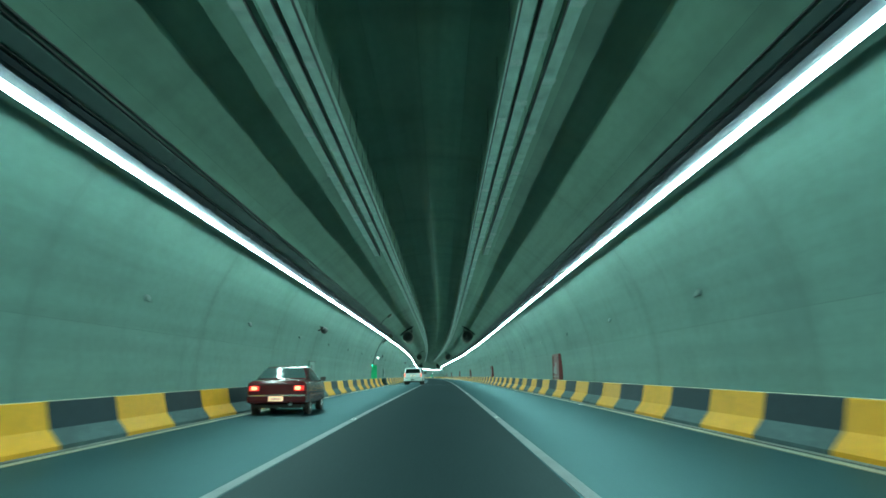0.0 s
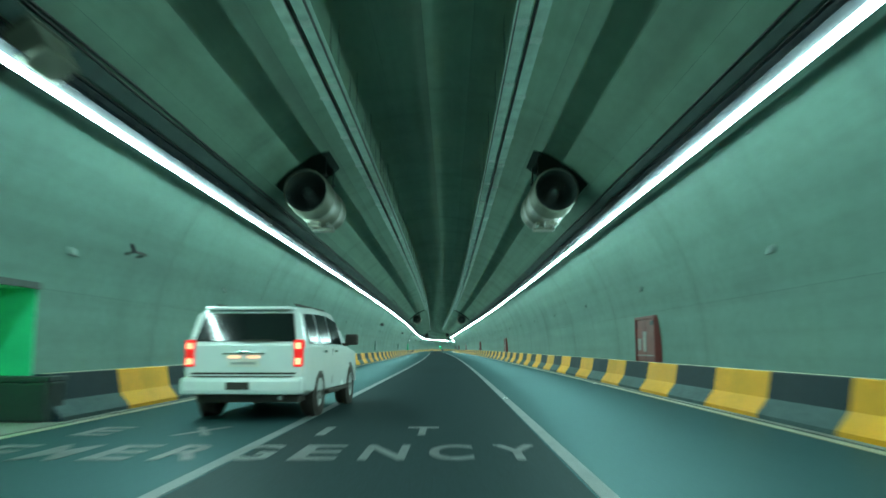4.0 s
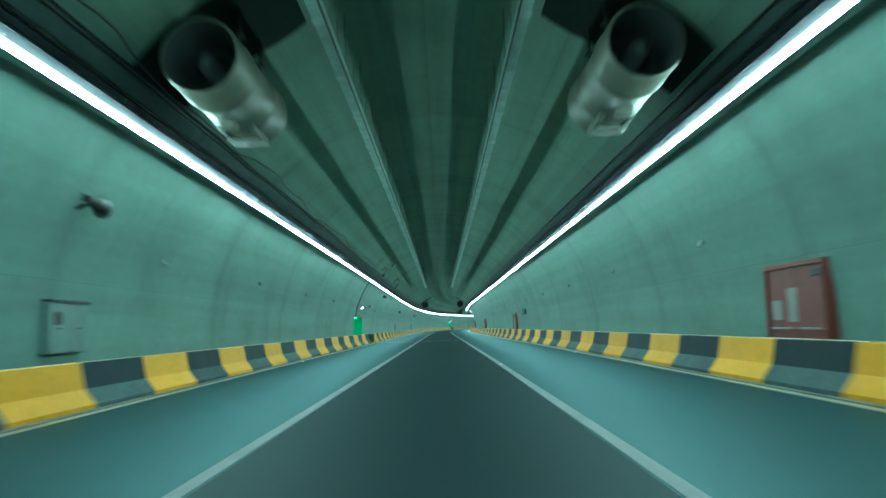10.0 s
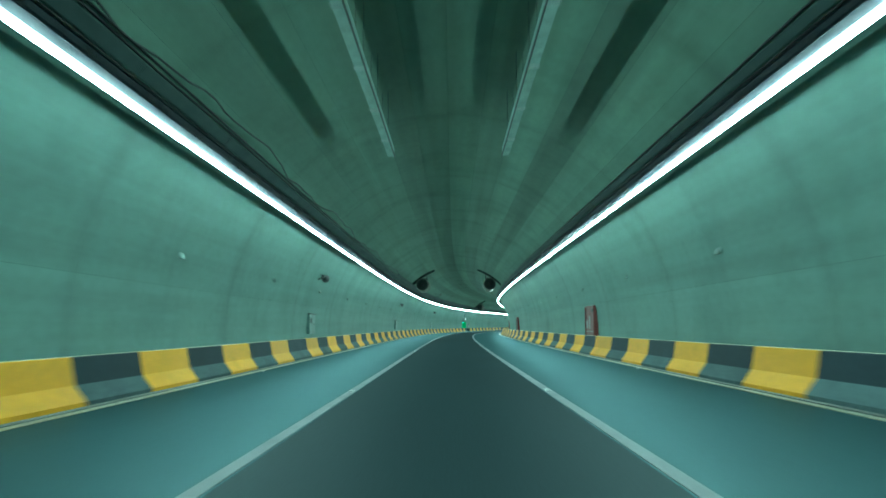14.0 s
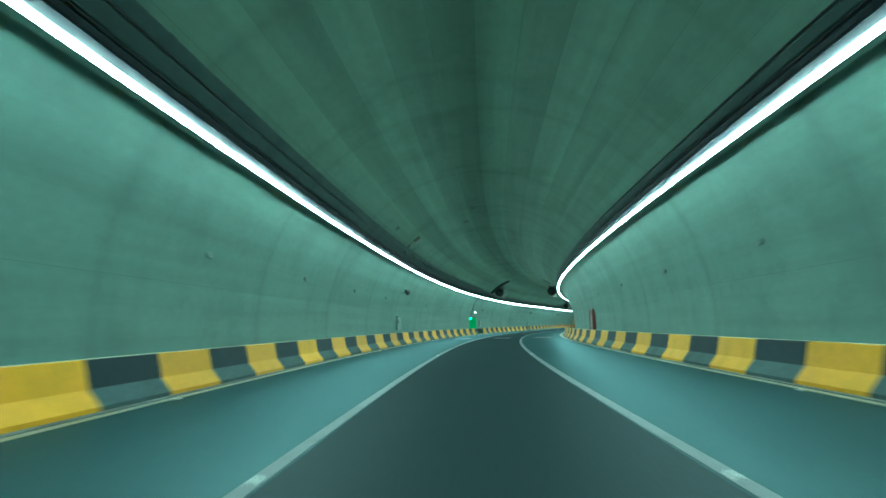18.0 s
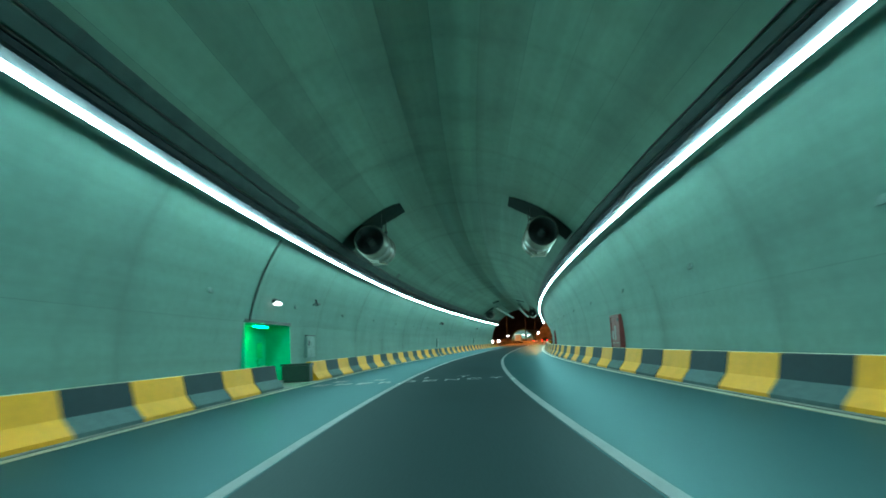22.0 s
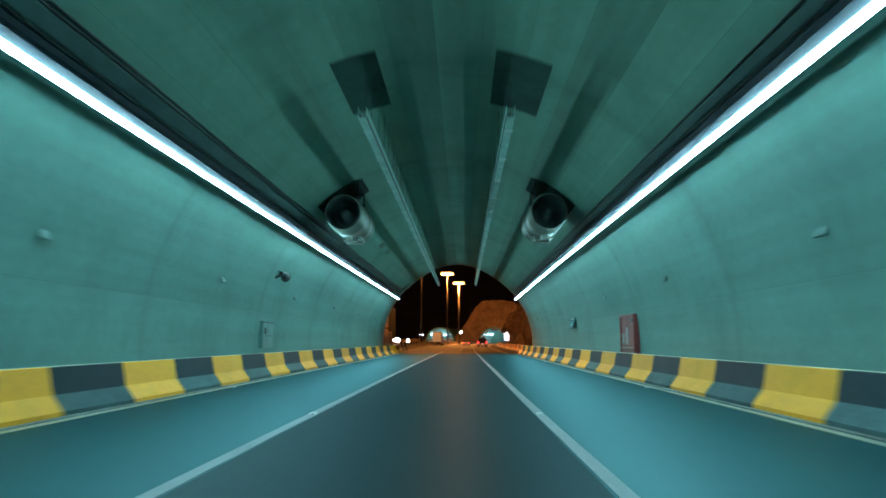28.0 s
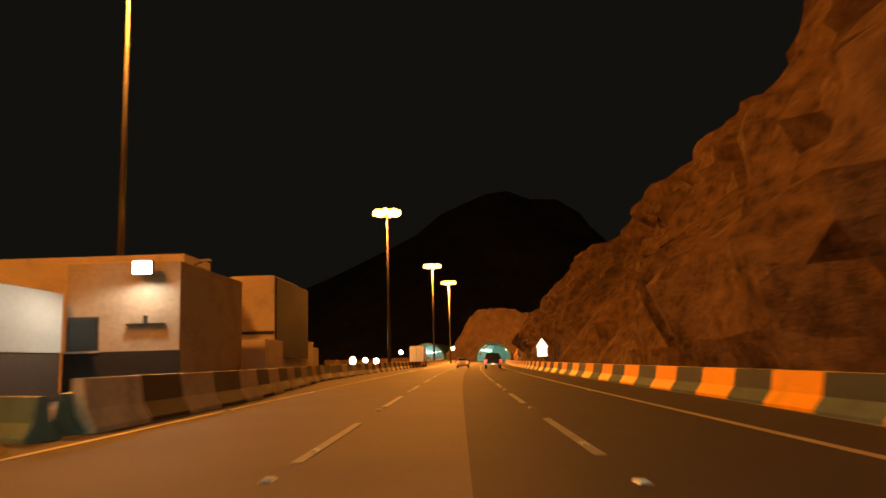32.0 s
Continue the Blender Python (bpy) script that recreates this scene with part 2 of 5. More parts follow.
def box_bm(x0, x1, y0, y1, z0, z1, bevel=0.0, bm=None):
    bm = bm or bmesh.new()
    r = bmesh.ops.create_cube(bm, size=1)
    vs = r["verts"]
    for v in vs:
        v.co = Vector(((x0 + x1) / 2 + v.co.x * (x1 - x0), (y0 + y1) / 2 + v.co.y * (y1 - y0), (z0 + z1) / 2 + v.co.z * (z1 - z0)))
    if bevel:
        es = list({e for v in vs for e in v.link_edges})
        bmesh.ops.bevel(bm, geom=es, offset=bevel, segments=2, affect="EDGES", profile=0.6)
    return bm


def tube_bm(a, b, r0, r1=None, n=16, bm=None, caps=True):
    bm = bm or bmesh.new()
    a, b = Vector(a), Vector(b)
    d = (b - a)
    m = Matrix.Translation((a + b) / 2) @ d.to_track_quat("Z", "Y").to_matrix().to_4x4()
    bmesh.ops.create_cone(bm, cap_ends=caps, segments=n, radius1=r0, radius2=r0 if r1 is None else r1, depth=d.length, matrix=m)
    return bm


def prism(profile, y0, y1, m=Matrix.Identity(4)):
    """A straight bar along y with that outline in x and z."""
    n = len(profile)
    vs = [m @ Vector((x, y, z)) for y in (y0, y1) for x, z in profile]
    fs = [(i, (i + 1) % n, n + (i + 1) % n, n + i) for i in range(n)] + [tuple(range(n - 1, -1, -1)), tuple(range(n, 2 * n))]
    return vs, fs


def sweep(name, profile, s0, s1, mat, step=4.0, parent=None, label="", closed=True, smooth=False, wobble=None, gap=None):
    """An outline in (u, z) drawn along the road from s0 to s1."""
    n = max(2, int(math.ceil((s1 - s0) / step)) + 1)
    base = spine((s0 + s1) / 2)
    vs, fs, k = [], [], len(profile)
    for i in range(n):
        s = s0 + (s1 - s0) * i / (n - 1)
        du, dz = wobble(s) if wobble else (0, 0)
        vs += [spine(s, u + du, z + dz) - base for u, z in profile]
    for i in range(n - 1):
        for j in range(k if closed else k - 1):
            a, b = i * k + j, i * k + (j + 1) % k
            fs.append((a, b, b + k, a + k))
    if closed:
        fs += [tuple(range(k - 1, -1, -1)), tuple(range((n - 1) * k, n * k))]
    return link(name, vs, fs, mat, parent, Matrix.Translation(base), label, smooth)


def ring_outline(u, z, r, n=6):
    return [(u + r * math.cos(2 * math.pi * i / n), z + r * math.sin(2 * math.pi * i / n)) for i in range(n)]


def strip(u0, u1, z0, z1):
    return [(u0, z0), (u1, z0), (u1, z1), (u0, z1)]


def crown(deg, s):
    """How far the vault flares upwards out of its circle over the last metres before the mouth."""
    k = max(0.0, min(1.0, (s - PORTAL + 6) / 6))
    return 0.4 * k * max(0.0, (math.sin(radians(deg)) - 0.82) / 0.18) ** 1.5


def arc(a0, a1, n, r):
    return [(r * math.cos(radians(a0 + (a1 - a0) * i / n)), Z_VAULT + r * math.sin(radians(a0 + (a1 - a0) * i / n))) for i in range(n + 1)]


# ---- road ----
S_IN = -60.0
road = tagged(sweep("road", [(-7.6, -0.4), (7.6, -0.4), (7.6, 0), (-7.6, 0)], S_IN, PORTAL + 0.2, M_ROAD, 4), "smooth grey worn asphalt tunnel road", "road", kind="structure")
tagged(sweep("road_lane_middle", strip(-1.72, 1.72, -0.02, 0.003), S_IN, PORTAL + 0.1, M_LANE, 4), "darker asphalt of the middle lane", "road", kind="structure")
for side in (-1, 1):
    tagged(sweep("lane_line_" + ("left" if side < 0 else "right"), strip(side * 1.825 - 0.075, side * 1.825 + 0.075, 0, 0.008), S_IN, PORTAL + 5.5, M_LINE, 4),
           "solid white painted lane line on asphalt", "road marking", kind="structure")
    tagged(sweep("edge_line_" + ("left" if side < 0 else "right"), strip(side * 5.36 - 0.075, side * 5.36 + 0.075, 0, 0.008), S_IN, PORTAL + 1, M_EDGE, 4),
           "solid faded yellow edge line beside the barrier", "road marking", kind="structure")

# ---- lining: shell, wall panels ring by ring, ceiling ----
A_LOW = math.degrees(math.asin((2.25 - Z_VAULT) / R_VAULT))
A_TOP = 38.0
A_FOOT = -math.degrees(math.asin((Z_VAULT + 0.1) / R_VAULT))
shell_line = arc(A_LOW, 180 - A_LOW, 36, R_VAULT + 0.03) + arc(180 - A_LOW, A_LOW, 36, R_VAULT + 0.6)
NICHES = [82.7, 252.9, 453.4]
OPEN = [(n - 1.08, n + 5.08) for n in NICHES]
tagged(sweep("tunnel_shell", shell_line, S_IN, PORTAL - 6.2, M_SHELL, 5), "rough concrete shell behind the lining", "tunnel", kind="structure")
shell_line = arc(A_LOW, 180 - A_LOW, 36, R_VAULT + 0.45) + arc(180 - A_LOW, A_LOW, 36, R_VAULT + 1.0)
tagged(sweep("tunnel_shell_mouth", shell_line, PORTAL - 6.2, PORTAL, M_SHELL, 3), "rough concrete shell behind the lining at the mouth", "tunnel", kind="structure")
RINGS = [S_IN + 3.5 + 10 * i for i in range(int((PORTAL - S_IN) / 10) + 2)]
RINGS = [S_IN] + [r for r in RINGS[1:] if r < PORTAL - 3] + [PORTAL]
GAP = 0.012


def band(a0, a1, n, s0, s1, step=2.5):
    k = max(1, int(round((s1 - s0) / step)))
    vs, fs = [], []
    for i in range(k + 1):
        s = s0 + (s1 - s0) * i / k
        for j in range(n + 1):
            deg = a0 + (a1 - a0) * j / n
            r = R_VAULT + crown(deg, s)
            vs.append(spine(s, r * math.cos(radians(deg)), Z_VAULT + r * math.sin(radians(deg))))
    for i in range(k):
        for j in range(n):
            a = i * (n + 1) + j
            fs.append((a, a + 1, a + n + 2, a + n + 1))
    return vs, fs


def unroll(ob, coords, joints):
    """Lay the lining flat for its paint: metres along and round, and the distance to a ring joint."""
    me = ob.data
    layer = me.uv_layers.new(name="lining")
    idx = np.empty(len(me.loops), dtype=np.int32)
    me.loops.foreach_get("vertex_index", idx)
    layer.data.foreach_set("uv", np.array(coords, dtype=np.float32)[idx].ravel())
    at = me.attributes.new("joint", "FLOAT", "POINT")
    at.data.foreach_set("value", np.array(joints, dtype=np.float32))


def flat(a0, a1, n, s0, s1, r0, r1, step=2.5):
    k = max(1, int(round((s1 - s0) / step)))
    ss = [s0 + (s1 - s0) * i / k for i in range(k + 1)]
    cc = [(s, radians(a0 + (a1 - a0) * j / n) * R_VAULT + (0 if a0 < 90 else 100)) for s in ss for j in range(n + 1)]
    return cc, [min(abs(s - r0), abs(r1 - s)) for s in ss for j in range(n + 1)]


cv, cf, cuv, cj, ct = [], [], [], [], []
TONES = [0.98, 1.04, 0.94, 1.08, 0.97, 1.1, 0.87, 0.94, 1.06, 0.95, 1.05, 0.97]      # tone factor of each formwork strip, lowest just left of the crown
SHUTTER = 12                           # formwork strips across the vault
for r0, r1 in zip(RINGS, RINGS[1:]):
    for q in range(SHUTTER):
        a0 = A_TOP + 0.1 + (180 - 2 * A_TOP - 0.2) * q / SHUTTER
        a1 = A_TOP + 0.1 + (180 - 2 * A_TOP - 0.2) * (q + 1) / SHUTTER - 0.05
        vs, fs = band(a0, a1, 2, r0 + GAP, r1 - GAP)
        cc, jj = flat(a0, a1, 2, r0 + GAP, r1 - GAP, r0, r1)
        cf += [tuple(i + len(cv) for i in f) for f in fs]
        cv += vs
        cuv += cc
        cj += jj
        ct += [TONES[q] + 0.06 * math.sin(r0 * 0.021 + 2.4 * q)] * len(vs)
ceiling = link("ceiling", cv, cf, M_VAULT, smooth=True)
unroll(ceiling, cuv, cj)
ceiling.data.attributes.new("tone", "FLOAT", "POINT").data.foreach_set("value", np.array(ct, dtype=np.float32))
tagged(ceiling, "green-grey concrete vault with ring joints", "ceiling", kind="structure")
for side, nm in ((-1, "wall_left"), (1, "wall_right")):
    foot = sweep(nm, [(side * (R_VAULT + 0.02), 0), (side * (R_VAULT - 0.22), 0), (side * (R_VAULT - 0.22), 0.12), (side * (R_VAULT + 0.02), 0.12)], S_IN, PORTAL, M_KERB, 5)
    tagged(foot, "green-grey painted concrete tunnel wall", "wall", kind="structure")
    cuts = [S_IN] + ([x for o in OPEN for x in o] if side < 0 else []) + [PORTAL]
    for c0, c1 in zip(cuts[::2], cuts[1::2]):
        line = [(side * u, z) for u, z in arc(A_FOOT, A_LOW, 5, R_VAULT + 0.03) + arc(A_LOW, A_FOOT, 5, R_VAULT + 0.6)]
        back = sweep("backing", line, c0, c1, M_SHELL, 5)
        back.matrix_basis = foot.matrix_basis.inverted() @ back.matrix_basis
        back.parent = foot
    panels = []
    for r0, r1 in zip(RINGS, RINGS[1:]):
        panels.append((r0, r1, A_LOW + 0.025, A_TOP - 0.1, 9, r0, r1))
        gone = [o for o in OPEN if r0 < o[1] and r1 > o[0]] if side < 0 else []
        ends = [r0] + [x for o in gone for x in (max(r0, o[0] + GAP), min(r1, o[1] - GAP))] + [r1]
        panels += [(a, b, A_FOOT, A_LOW - 0.025, 5, r0, r1) for a, b in zip(ends[::2], ends[1::2]) if b - a > 0.1]
    for r0, r1, a0, a1, n, j0, j1 in panels:
        base = spine((r0 + r1) / 2, side * R_VAULT)
        if side < 0:
            a0, a1 = 180 - a0, 180 - a1
        vs, fs = band(a0, a1, n, r0 + GAP, r1 - GAP)
        o = link("wall_panel", [v - base for v in vs], fs, M_WALL, None, None, smooth=True)
        unroll(o, *flat(a0, a1, n, r0 + GAP, r1 - GAP, j0, j1))
        o.parent = foot
        o.matrix_basis = foot.matrix_basis.inverted() @ Matrix.Translation(base)

# closing wall far behind the start
tagged(link("wall_end", *prism([(-8, -0.4), (8, -0.4), (8, 9), (-8, 9)], S_IN - 0.6, S_IN - 0.02), M_END), "plain concrete end wall", "wall", kind="structure")

# ---- barrier blocks ----
PITCH = 5.2723
TOE, TOPU = 5.62, 5.90
BLK = [(0, 0.0), (0, 0.07), (0.19, 0.32), (0.27, 0.742), (0.285, 0.757), (0.46, 0.757), (0.475, 0.742), (0.53, 0.32), (0.68, 0.07), (0.68, 0.0)]


def block_mesh(name, mat, side):
    vs, fs = prism([(side * x, z) for x, z in BLK], -PITCH / 4 + 0.006, PITCH / 4 - 0.006)
    if side < 0:
        fs = [f[::-1] for f in fs]
    me = bpy.data.meshes.new(name)
    me.from_pydata([tuple(v) for v in vs], [], fs)
    me.materials.append(mat)
    me.materials.append(M_CAP)
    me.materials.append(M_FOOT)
    for p in me.polygons:
        if p.center.z > 0.75:
            p.material_index = 1
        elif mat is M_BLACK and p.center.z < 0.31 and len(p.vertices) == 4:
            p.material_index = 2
    me.update()
    return me


def along(side):
    """Arc length at the barrier against s."""
    return SS - side * 5.98 * np.concatenate([[0.0], np.cumsum((_k[1:] + _k[:-1]) / 2 * STEP)])


SHIFTS = {1: [3.94, 9.78, 8.66], -1: [0.66, 6.78, 4.52]}      # where the yellow blocks fall, for the three casting lots
LOTS = [-60.0, 300.0, 510.0, PORTAL - 1.0]
for side, nm in ((-1, "barrier_left"), (1, "barrier_right")):
    kerb = sweep(nm, [(side * 5.5, -0.01), (side * 6.4, -0.01), (side * 6.4, 0.03), (side * 5.5, 0.012)], S_IN, PORTAL, M_KERB, 5)
    tagged(kerb, "row of yellow and black concrete barrier blocks", "barrier", kind="structure")
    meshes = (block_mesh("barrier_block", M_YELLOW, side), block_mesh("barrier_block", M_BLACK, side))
    arcs = along(side)
    inv = kerb.matrix_basis.inverted()
    last = None
    slack = lambda a: float(np.interp(a, (340, 390, 442, 462, 482, 510, 530), (0, -0.25, -0.6, -0.15, -0.35, -0.3, 0)))     # joints that opened or closed
    for lot in range(3):
        lo, hi = LOTS[lot], LOTS[lot + 1]
        ph = SHIFTS[side][lot]
        fresh = lot > 0
        for j in range(int((-100 - ph) / PITCH * 2), int((700 - ph) / PITCH * 2)):
            a = ph + PITCH / 2 * j
            a += slack(a)
            s = float(np.interp(a, arcs, SS))
            if not lo <= s < hi or (side < 0 and any(n - 1.0 < s < n + 4.7 for n in NICHES)):
                continue
            if fresh and a - last < PITCH / 2 - 0.02:
                continue
            if fresh and a - last > PITCH / 2 + 0.1:      # a short closing block where two lots meet
                mid, part_len = (a + last) / 2, (a - last) / (PITCH / 2) - 1
                o = new("barrier_block", meshes[(j + 1) % 2])
                o.parent = kerb
                o.matrix_basis = inv @ stand(float(np.interp(mid, arcs, SS)), side * TOE, 0.012) @ Matrix.Diagonal((1, part_len, 1, 1))
            fresh = False
            last = a
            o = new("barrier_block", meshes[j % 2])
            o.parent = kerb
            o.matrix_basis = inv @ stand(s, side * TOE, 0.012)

# ---- lamps: a line of fluorescent luminaires on each side ----
LU, LZ = 5.259, 4.922
LAMP = 5.0


def luminaire(side, length):
    root = new("tunnel_luminaire")
    h = length / 2 - 0.01
    body = [(0.06, -0.028), (0.03, -0.03), (0.03, 0.012), (-0.035, 0.014), (-0.085, 0.032), (-0.24, 0.085), (-0.24, 0.095), (-0.03, 0.045), (0.06, 0.06)]
    v, f = prism([(side * x, z) for x, z in body], -h, h)
    hs = link("housing", v, f, [M_CANOPY, M_REFLECT], root, label="dark sheet steel lamp canopy with a pale strip added for glow")
    # pale face added beside the tube so its glow looks wider
    hs.data.polygons[3].material_index = 1
    v, f = prism([(side * x, z) for x, z in ((0.02, -0.05), (-0.02, -0.055), (-0.035, -0.04), (-0.035, 0.004), (0.02, 0.01))], -h + 0.005, h - 0.005)
    dif = link("diffuser", v, f, [M_TUBE, M_HOUSING], root, label="bright white fluorescent diffuser")
    for i in (3, 4, 5, 6):
        dif.data.polygons[i].material_index = 1
    for y in (-h * 0.6, h * 0.6):
        v, f = prism([(side * x, z) for x, z in ((0.03, 0.05), (0.06, 0.05), (0.06, 0.46), (0.03, 0.46))], y - 0.03, y + 0.03)
        link("bracket", v, f, M_DARK, root)
    return tagged(root, "long white fluorescent luminaire fixed to the tunnel wall", "tunnel lamp", "luminaires along the tunnel")


DARK_GAPS = {-1: (345.0, 401.0, 518.3, 593.8), 1: ()}
for side in (-1, 1):
    arcs = SS - side * LU * (SS - along(side)) / (side * 5.98)
    ends = [S_IN + 0.5]
    for d in DARK_GAPS[side]:
        g = 0.62 if d < 500 else 0.22
        ends += [d - g, d + g]
        bar = sweep("unlit_tube", ring_outline(side * LU, LZ, 0.022), d - g, d + g, M_HOUSING, 1.0)
        tagged(bar, "unlit tube joining two luminaires", "tube", "unlit tubes between luminaires")
    ends += [PORTAL - 2.6]
    for e0, e1 in zip(ends[::2], ends[1::2]):
        a0, a1 = float(np.interp(e0, SS, arcs)), float(np.interp(e1, SS, arcs))
        n = max(1, round((a1 - a0) / LAMP))
        first = None
        for i in range(n):
            m = stand(float(np.interp(a0 + (a1 - a0) * (i + 0.5) / n, arcs, SS)), side * LU, LZ)
            if first is None:
                first = luminaire(side, (a1 - a0) / n)
                first.matrix_basis = m
            else:
                copy_thing(first, m)


# ---- cable trays under the vault ----
def tray_run(side, u, z, s0, s1, width):
    n = max(1, round((s1 - s0) / 15.0))
    for i in range(n):
        a, b = s0 + (s1 - s0) * i / n, s0 + (s1 - s0) * (i + 1) / n
        root = new("cable_tray")
        root.matrix_basis = stand((a + b) / 2, side * u, z)
        inv = root.matrix_basis.inverted()
        w = width / 2
        chan = [(-w, 0), (w, 0), (w, 0.26), (w - 0.012, 0.26), (w - 0.012, 0.012), (-w + 0.012, 0.012), (-w + 0.012, 0.26), (-w, 0.26)]
        for nm, line, m in (("channel", [(side * u + x, z + h) for x, h in chan], M_TRAY),
                            ("rim", strip(side * u - side * (w + 0.012) - 0.006, side * u - side * (w + 0.012) + 0.006, z - 0.035, z + 0.05), M_CABLE), ("cable", ring_outline(side * u - 0.04, z + 0.045, 0.03), M_CABLE), ("cable", ring_outline(side * u + 0.04, z + 0.04, 0.025), M_CABLE)):
            o = sweep(nm, line, a + 0.004, b - 0.004, m, 3.0)
            o.matrix_basis = inv @ o.matrix_basis
            o.parent = root
        for s in np.arange(a + 1.2, b, 3.0):
            vz = Z_VAULT + math.sqrt(R_VAULT ** 2 - (abs(u) - 0.03) ** 2)
            for d in (-w + 0.02, w - 0.02):
                bm = tube_bm((0, 0, -0.02), (0, 0, vz - z + 0.03 - (0.05 if d * side > 0 else 0)), 0.006, n=5)
                o = part("hanger_rod", bm, M_DARK, root)
                o.matrix_basis = inv @ stand(float(s), side * u + d, z)
            bm = box_bm(-w - 0.02, w + 0.02, -0.02, 0.02, -0.03, -0.002)
            o = part("cross_bar", bm, M_STEEL, root)
            o.matrix_basis = inv @ stand(float(s), side * u, z)
        tagged(root, "galvanised perforated cable tray hung under the vault", "cable tray", "cable trays under the vault")


TRAY_Z = 6.36
for side in (-1, 1):
    tray_run(side, 1.74, TRAY_Z, S_IN + 1, 292.5, 0.2)
    tray_run(side, 1.74, TRAY_Z, 552.9, PORTAL + 0.6, 0.2)
    tray_run(side, 2.03, TRAY_Z, S_IN + 1, 181.5, 0.2)
    tray_run(side, 2.42, TRAY_Z, S_IN + 1, 34.0, 0.22)

M_TRUNK = material("dark_blue_trunking_steel", (0.009, 0.018, 0.024), 0.5, 0.1, 0, 5, 0.25, 0.6, 0.8, dark=(0.005, 0.009, 0.012), spec=0.15)
# ---- cables along the vault above the lamps ----
def vault_point(u, r):
    return Z_VAULT + math.sqrt(r * r - u * u)


for side in (-1, 1):
    line = [(side * math.cos(radians(a)) * r, Z_VAULT + math.sin(radians(a)) * r) for r, a in ((R_VAULT - 0.004, 38.4), (R_VAULT - 0.07, 38.6), (R_VAULT - 0.085, 39.3), (R_VAULT - 0.07, 40.0), (R_VAULT - 0.004, 40.2))]
    n = 0
    for i in range(int((PORTAL - 2.6 - S_IN) / 15)):
        s0 = S_IN + 0.5 + 15 * i
        s1 = min(s0 + 15, PORTAL - 2.6)
        o = sweep("cable_trunking", line, s0 + 0.01, s1 - 0.01, M_TRUNK, 3)
        for s in (s0 + 2.5, s0 + 7.5, s0 + 12.5):
            w = sweep("clamp", [(u * 0.996, Z_VAULT + (z - Z_VAULT) * 0.996) for u, z in line[1:4]] + [(u, z) for u, z in line[3:0:-1]], s, s + 0.08, M_DARK, 1)
            w.matrix_basis = o.matrix_basis.inverted() @ w.matrix_basis
            w.parent = o
        tagged(o, "dark blue steel cable trunking above the lamps", "cable trunking", "trunking above the lamps")

M_LADDER = material("grey_blue_tray_steel", (0.05, 0.086, 0.08), 0.55, 0.1, 0, 6, 0.3, 0.6, 0.9, dark=(0.02, 0.036, 0.036), spec=0.2)


def on_vault(side, deg, deep):
    return side * (R_VAULT - deep) * math.cos(radians(deg)), Z_VAULT + (R_VAULT - deep) * math.sin(radians(deg))


# shallow cable ducts on the vault behind the trunking, and the cables clipped along their edges
for side, a0, a1, s0, s1, nm in ((-1, 40.8, 43.0, S_IN, PORTAL - 3.4, "cable_duct"), (1, 40.8, 42.3, S_IN, PORTAL - 3.4, "cable_duct"), (-1, 43.6, 45.6, 338.0, 452.0, "cable_duct")):
    n = round((s1 - s0) / 20)
    for i in range(n):
        b0, b1 = s0 + (s1 - s0) * i / n, s0 + (s1 - s0) * (i + 1) / n
        line = [on_vault(side, a0, 0.004), on_vault(side, a0, 0.06), on_vault(side, a0 + 0.15, 0.065), on_vault(side, a1 - 0.15, 0.065), on_vault(side, a1, 0.06), on_vault(side, a1, 0.004)]
        duct = sweep(nm, line, b0 + 0.01, b1 - 0.01, M_LADDER, 4)
        for k in (0.25, 0.75):
            s = b0 + (b1 - b0) * k
            w = sweep("clamp", [on_vault(side, a0 - 0.1, 0.02), on_vault(side, a0 - 0.1, 0.07), on_vault(side, a1 + 0.1, 0.07), on_vault(side, a1 + 0.1, 0.02)], s, s + 0.07, M_DARK, 1)
            w.matrix_basis = duct.matrix_basis.inverted() @ w.matrix_basis
            w.parent = duct
        tagged(duct, "dull grey-blue cable duct fixed along the vault", "cable duct", "cable ducts above the lamps")
for side, degs in ((-1, (40.45, 43.35, 44.0)), (1, (40.45, 42.7))):
    for i, deg in enumerate(degs):
        u, z = on_vault(side, deg, 0.035)
        tagged(sweep("cable", ring_outline(u, z, 0.024 if i else 0.018), S_IN, PORTAL - 2, M_CABLE, 4.0,
                     wobble=lambda s, i=i: (0.012 * math.sin(s * 0.7 + i), 0.012 * math.sin(s * 0.9 + 2 * i)), smooth=True),
               "thin black cable clipped along the vault", "cable", "cables above the lamps")


def loose(s):
    d = 0.09 * math.sin(s * 0.42) + 0.05 * math.sin(s * 1.13 + 1.0) + 0.02 * math.sin(s * 2.7)
    return d, 0.6 * d + 0.02 * math.sin(s * 2.1)


tagged(sweep("hanging_cable", ring_outline(-4.8, vault_point(4.8, R_VAULT - 0.16), 0.022), 150.0, 352.0, M_CABLE, 0.7, wobble=loose, smooth=True),
       "loose black cable sagging beside the lamps", "cable")

# ---- jet fans ----
FAN_U, FAN_Z, FAN_R = 3.74, 5.82, 0.68


def lathe(line, n=28):
    """A surface of revolution about y from (y, radius) pairs."""
    bm = bmesh.new()
    rows = [[bm.verts.new((r * math.cos(2 * math.pi * i / n), y, r * math.sin(2 * math.pi * i / n))) for i in range(n)] for y, r in line]
    for a, b in zip(rows, rows[1:]):
        for i in range(n):
            bm.faces.new((a[i], a[(i + 1) % n], b[(i + 1) % n], b[i]))
    return bm


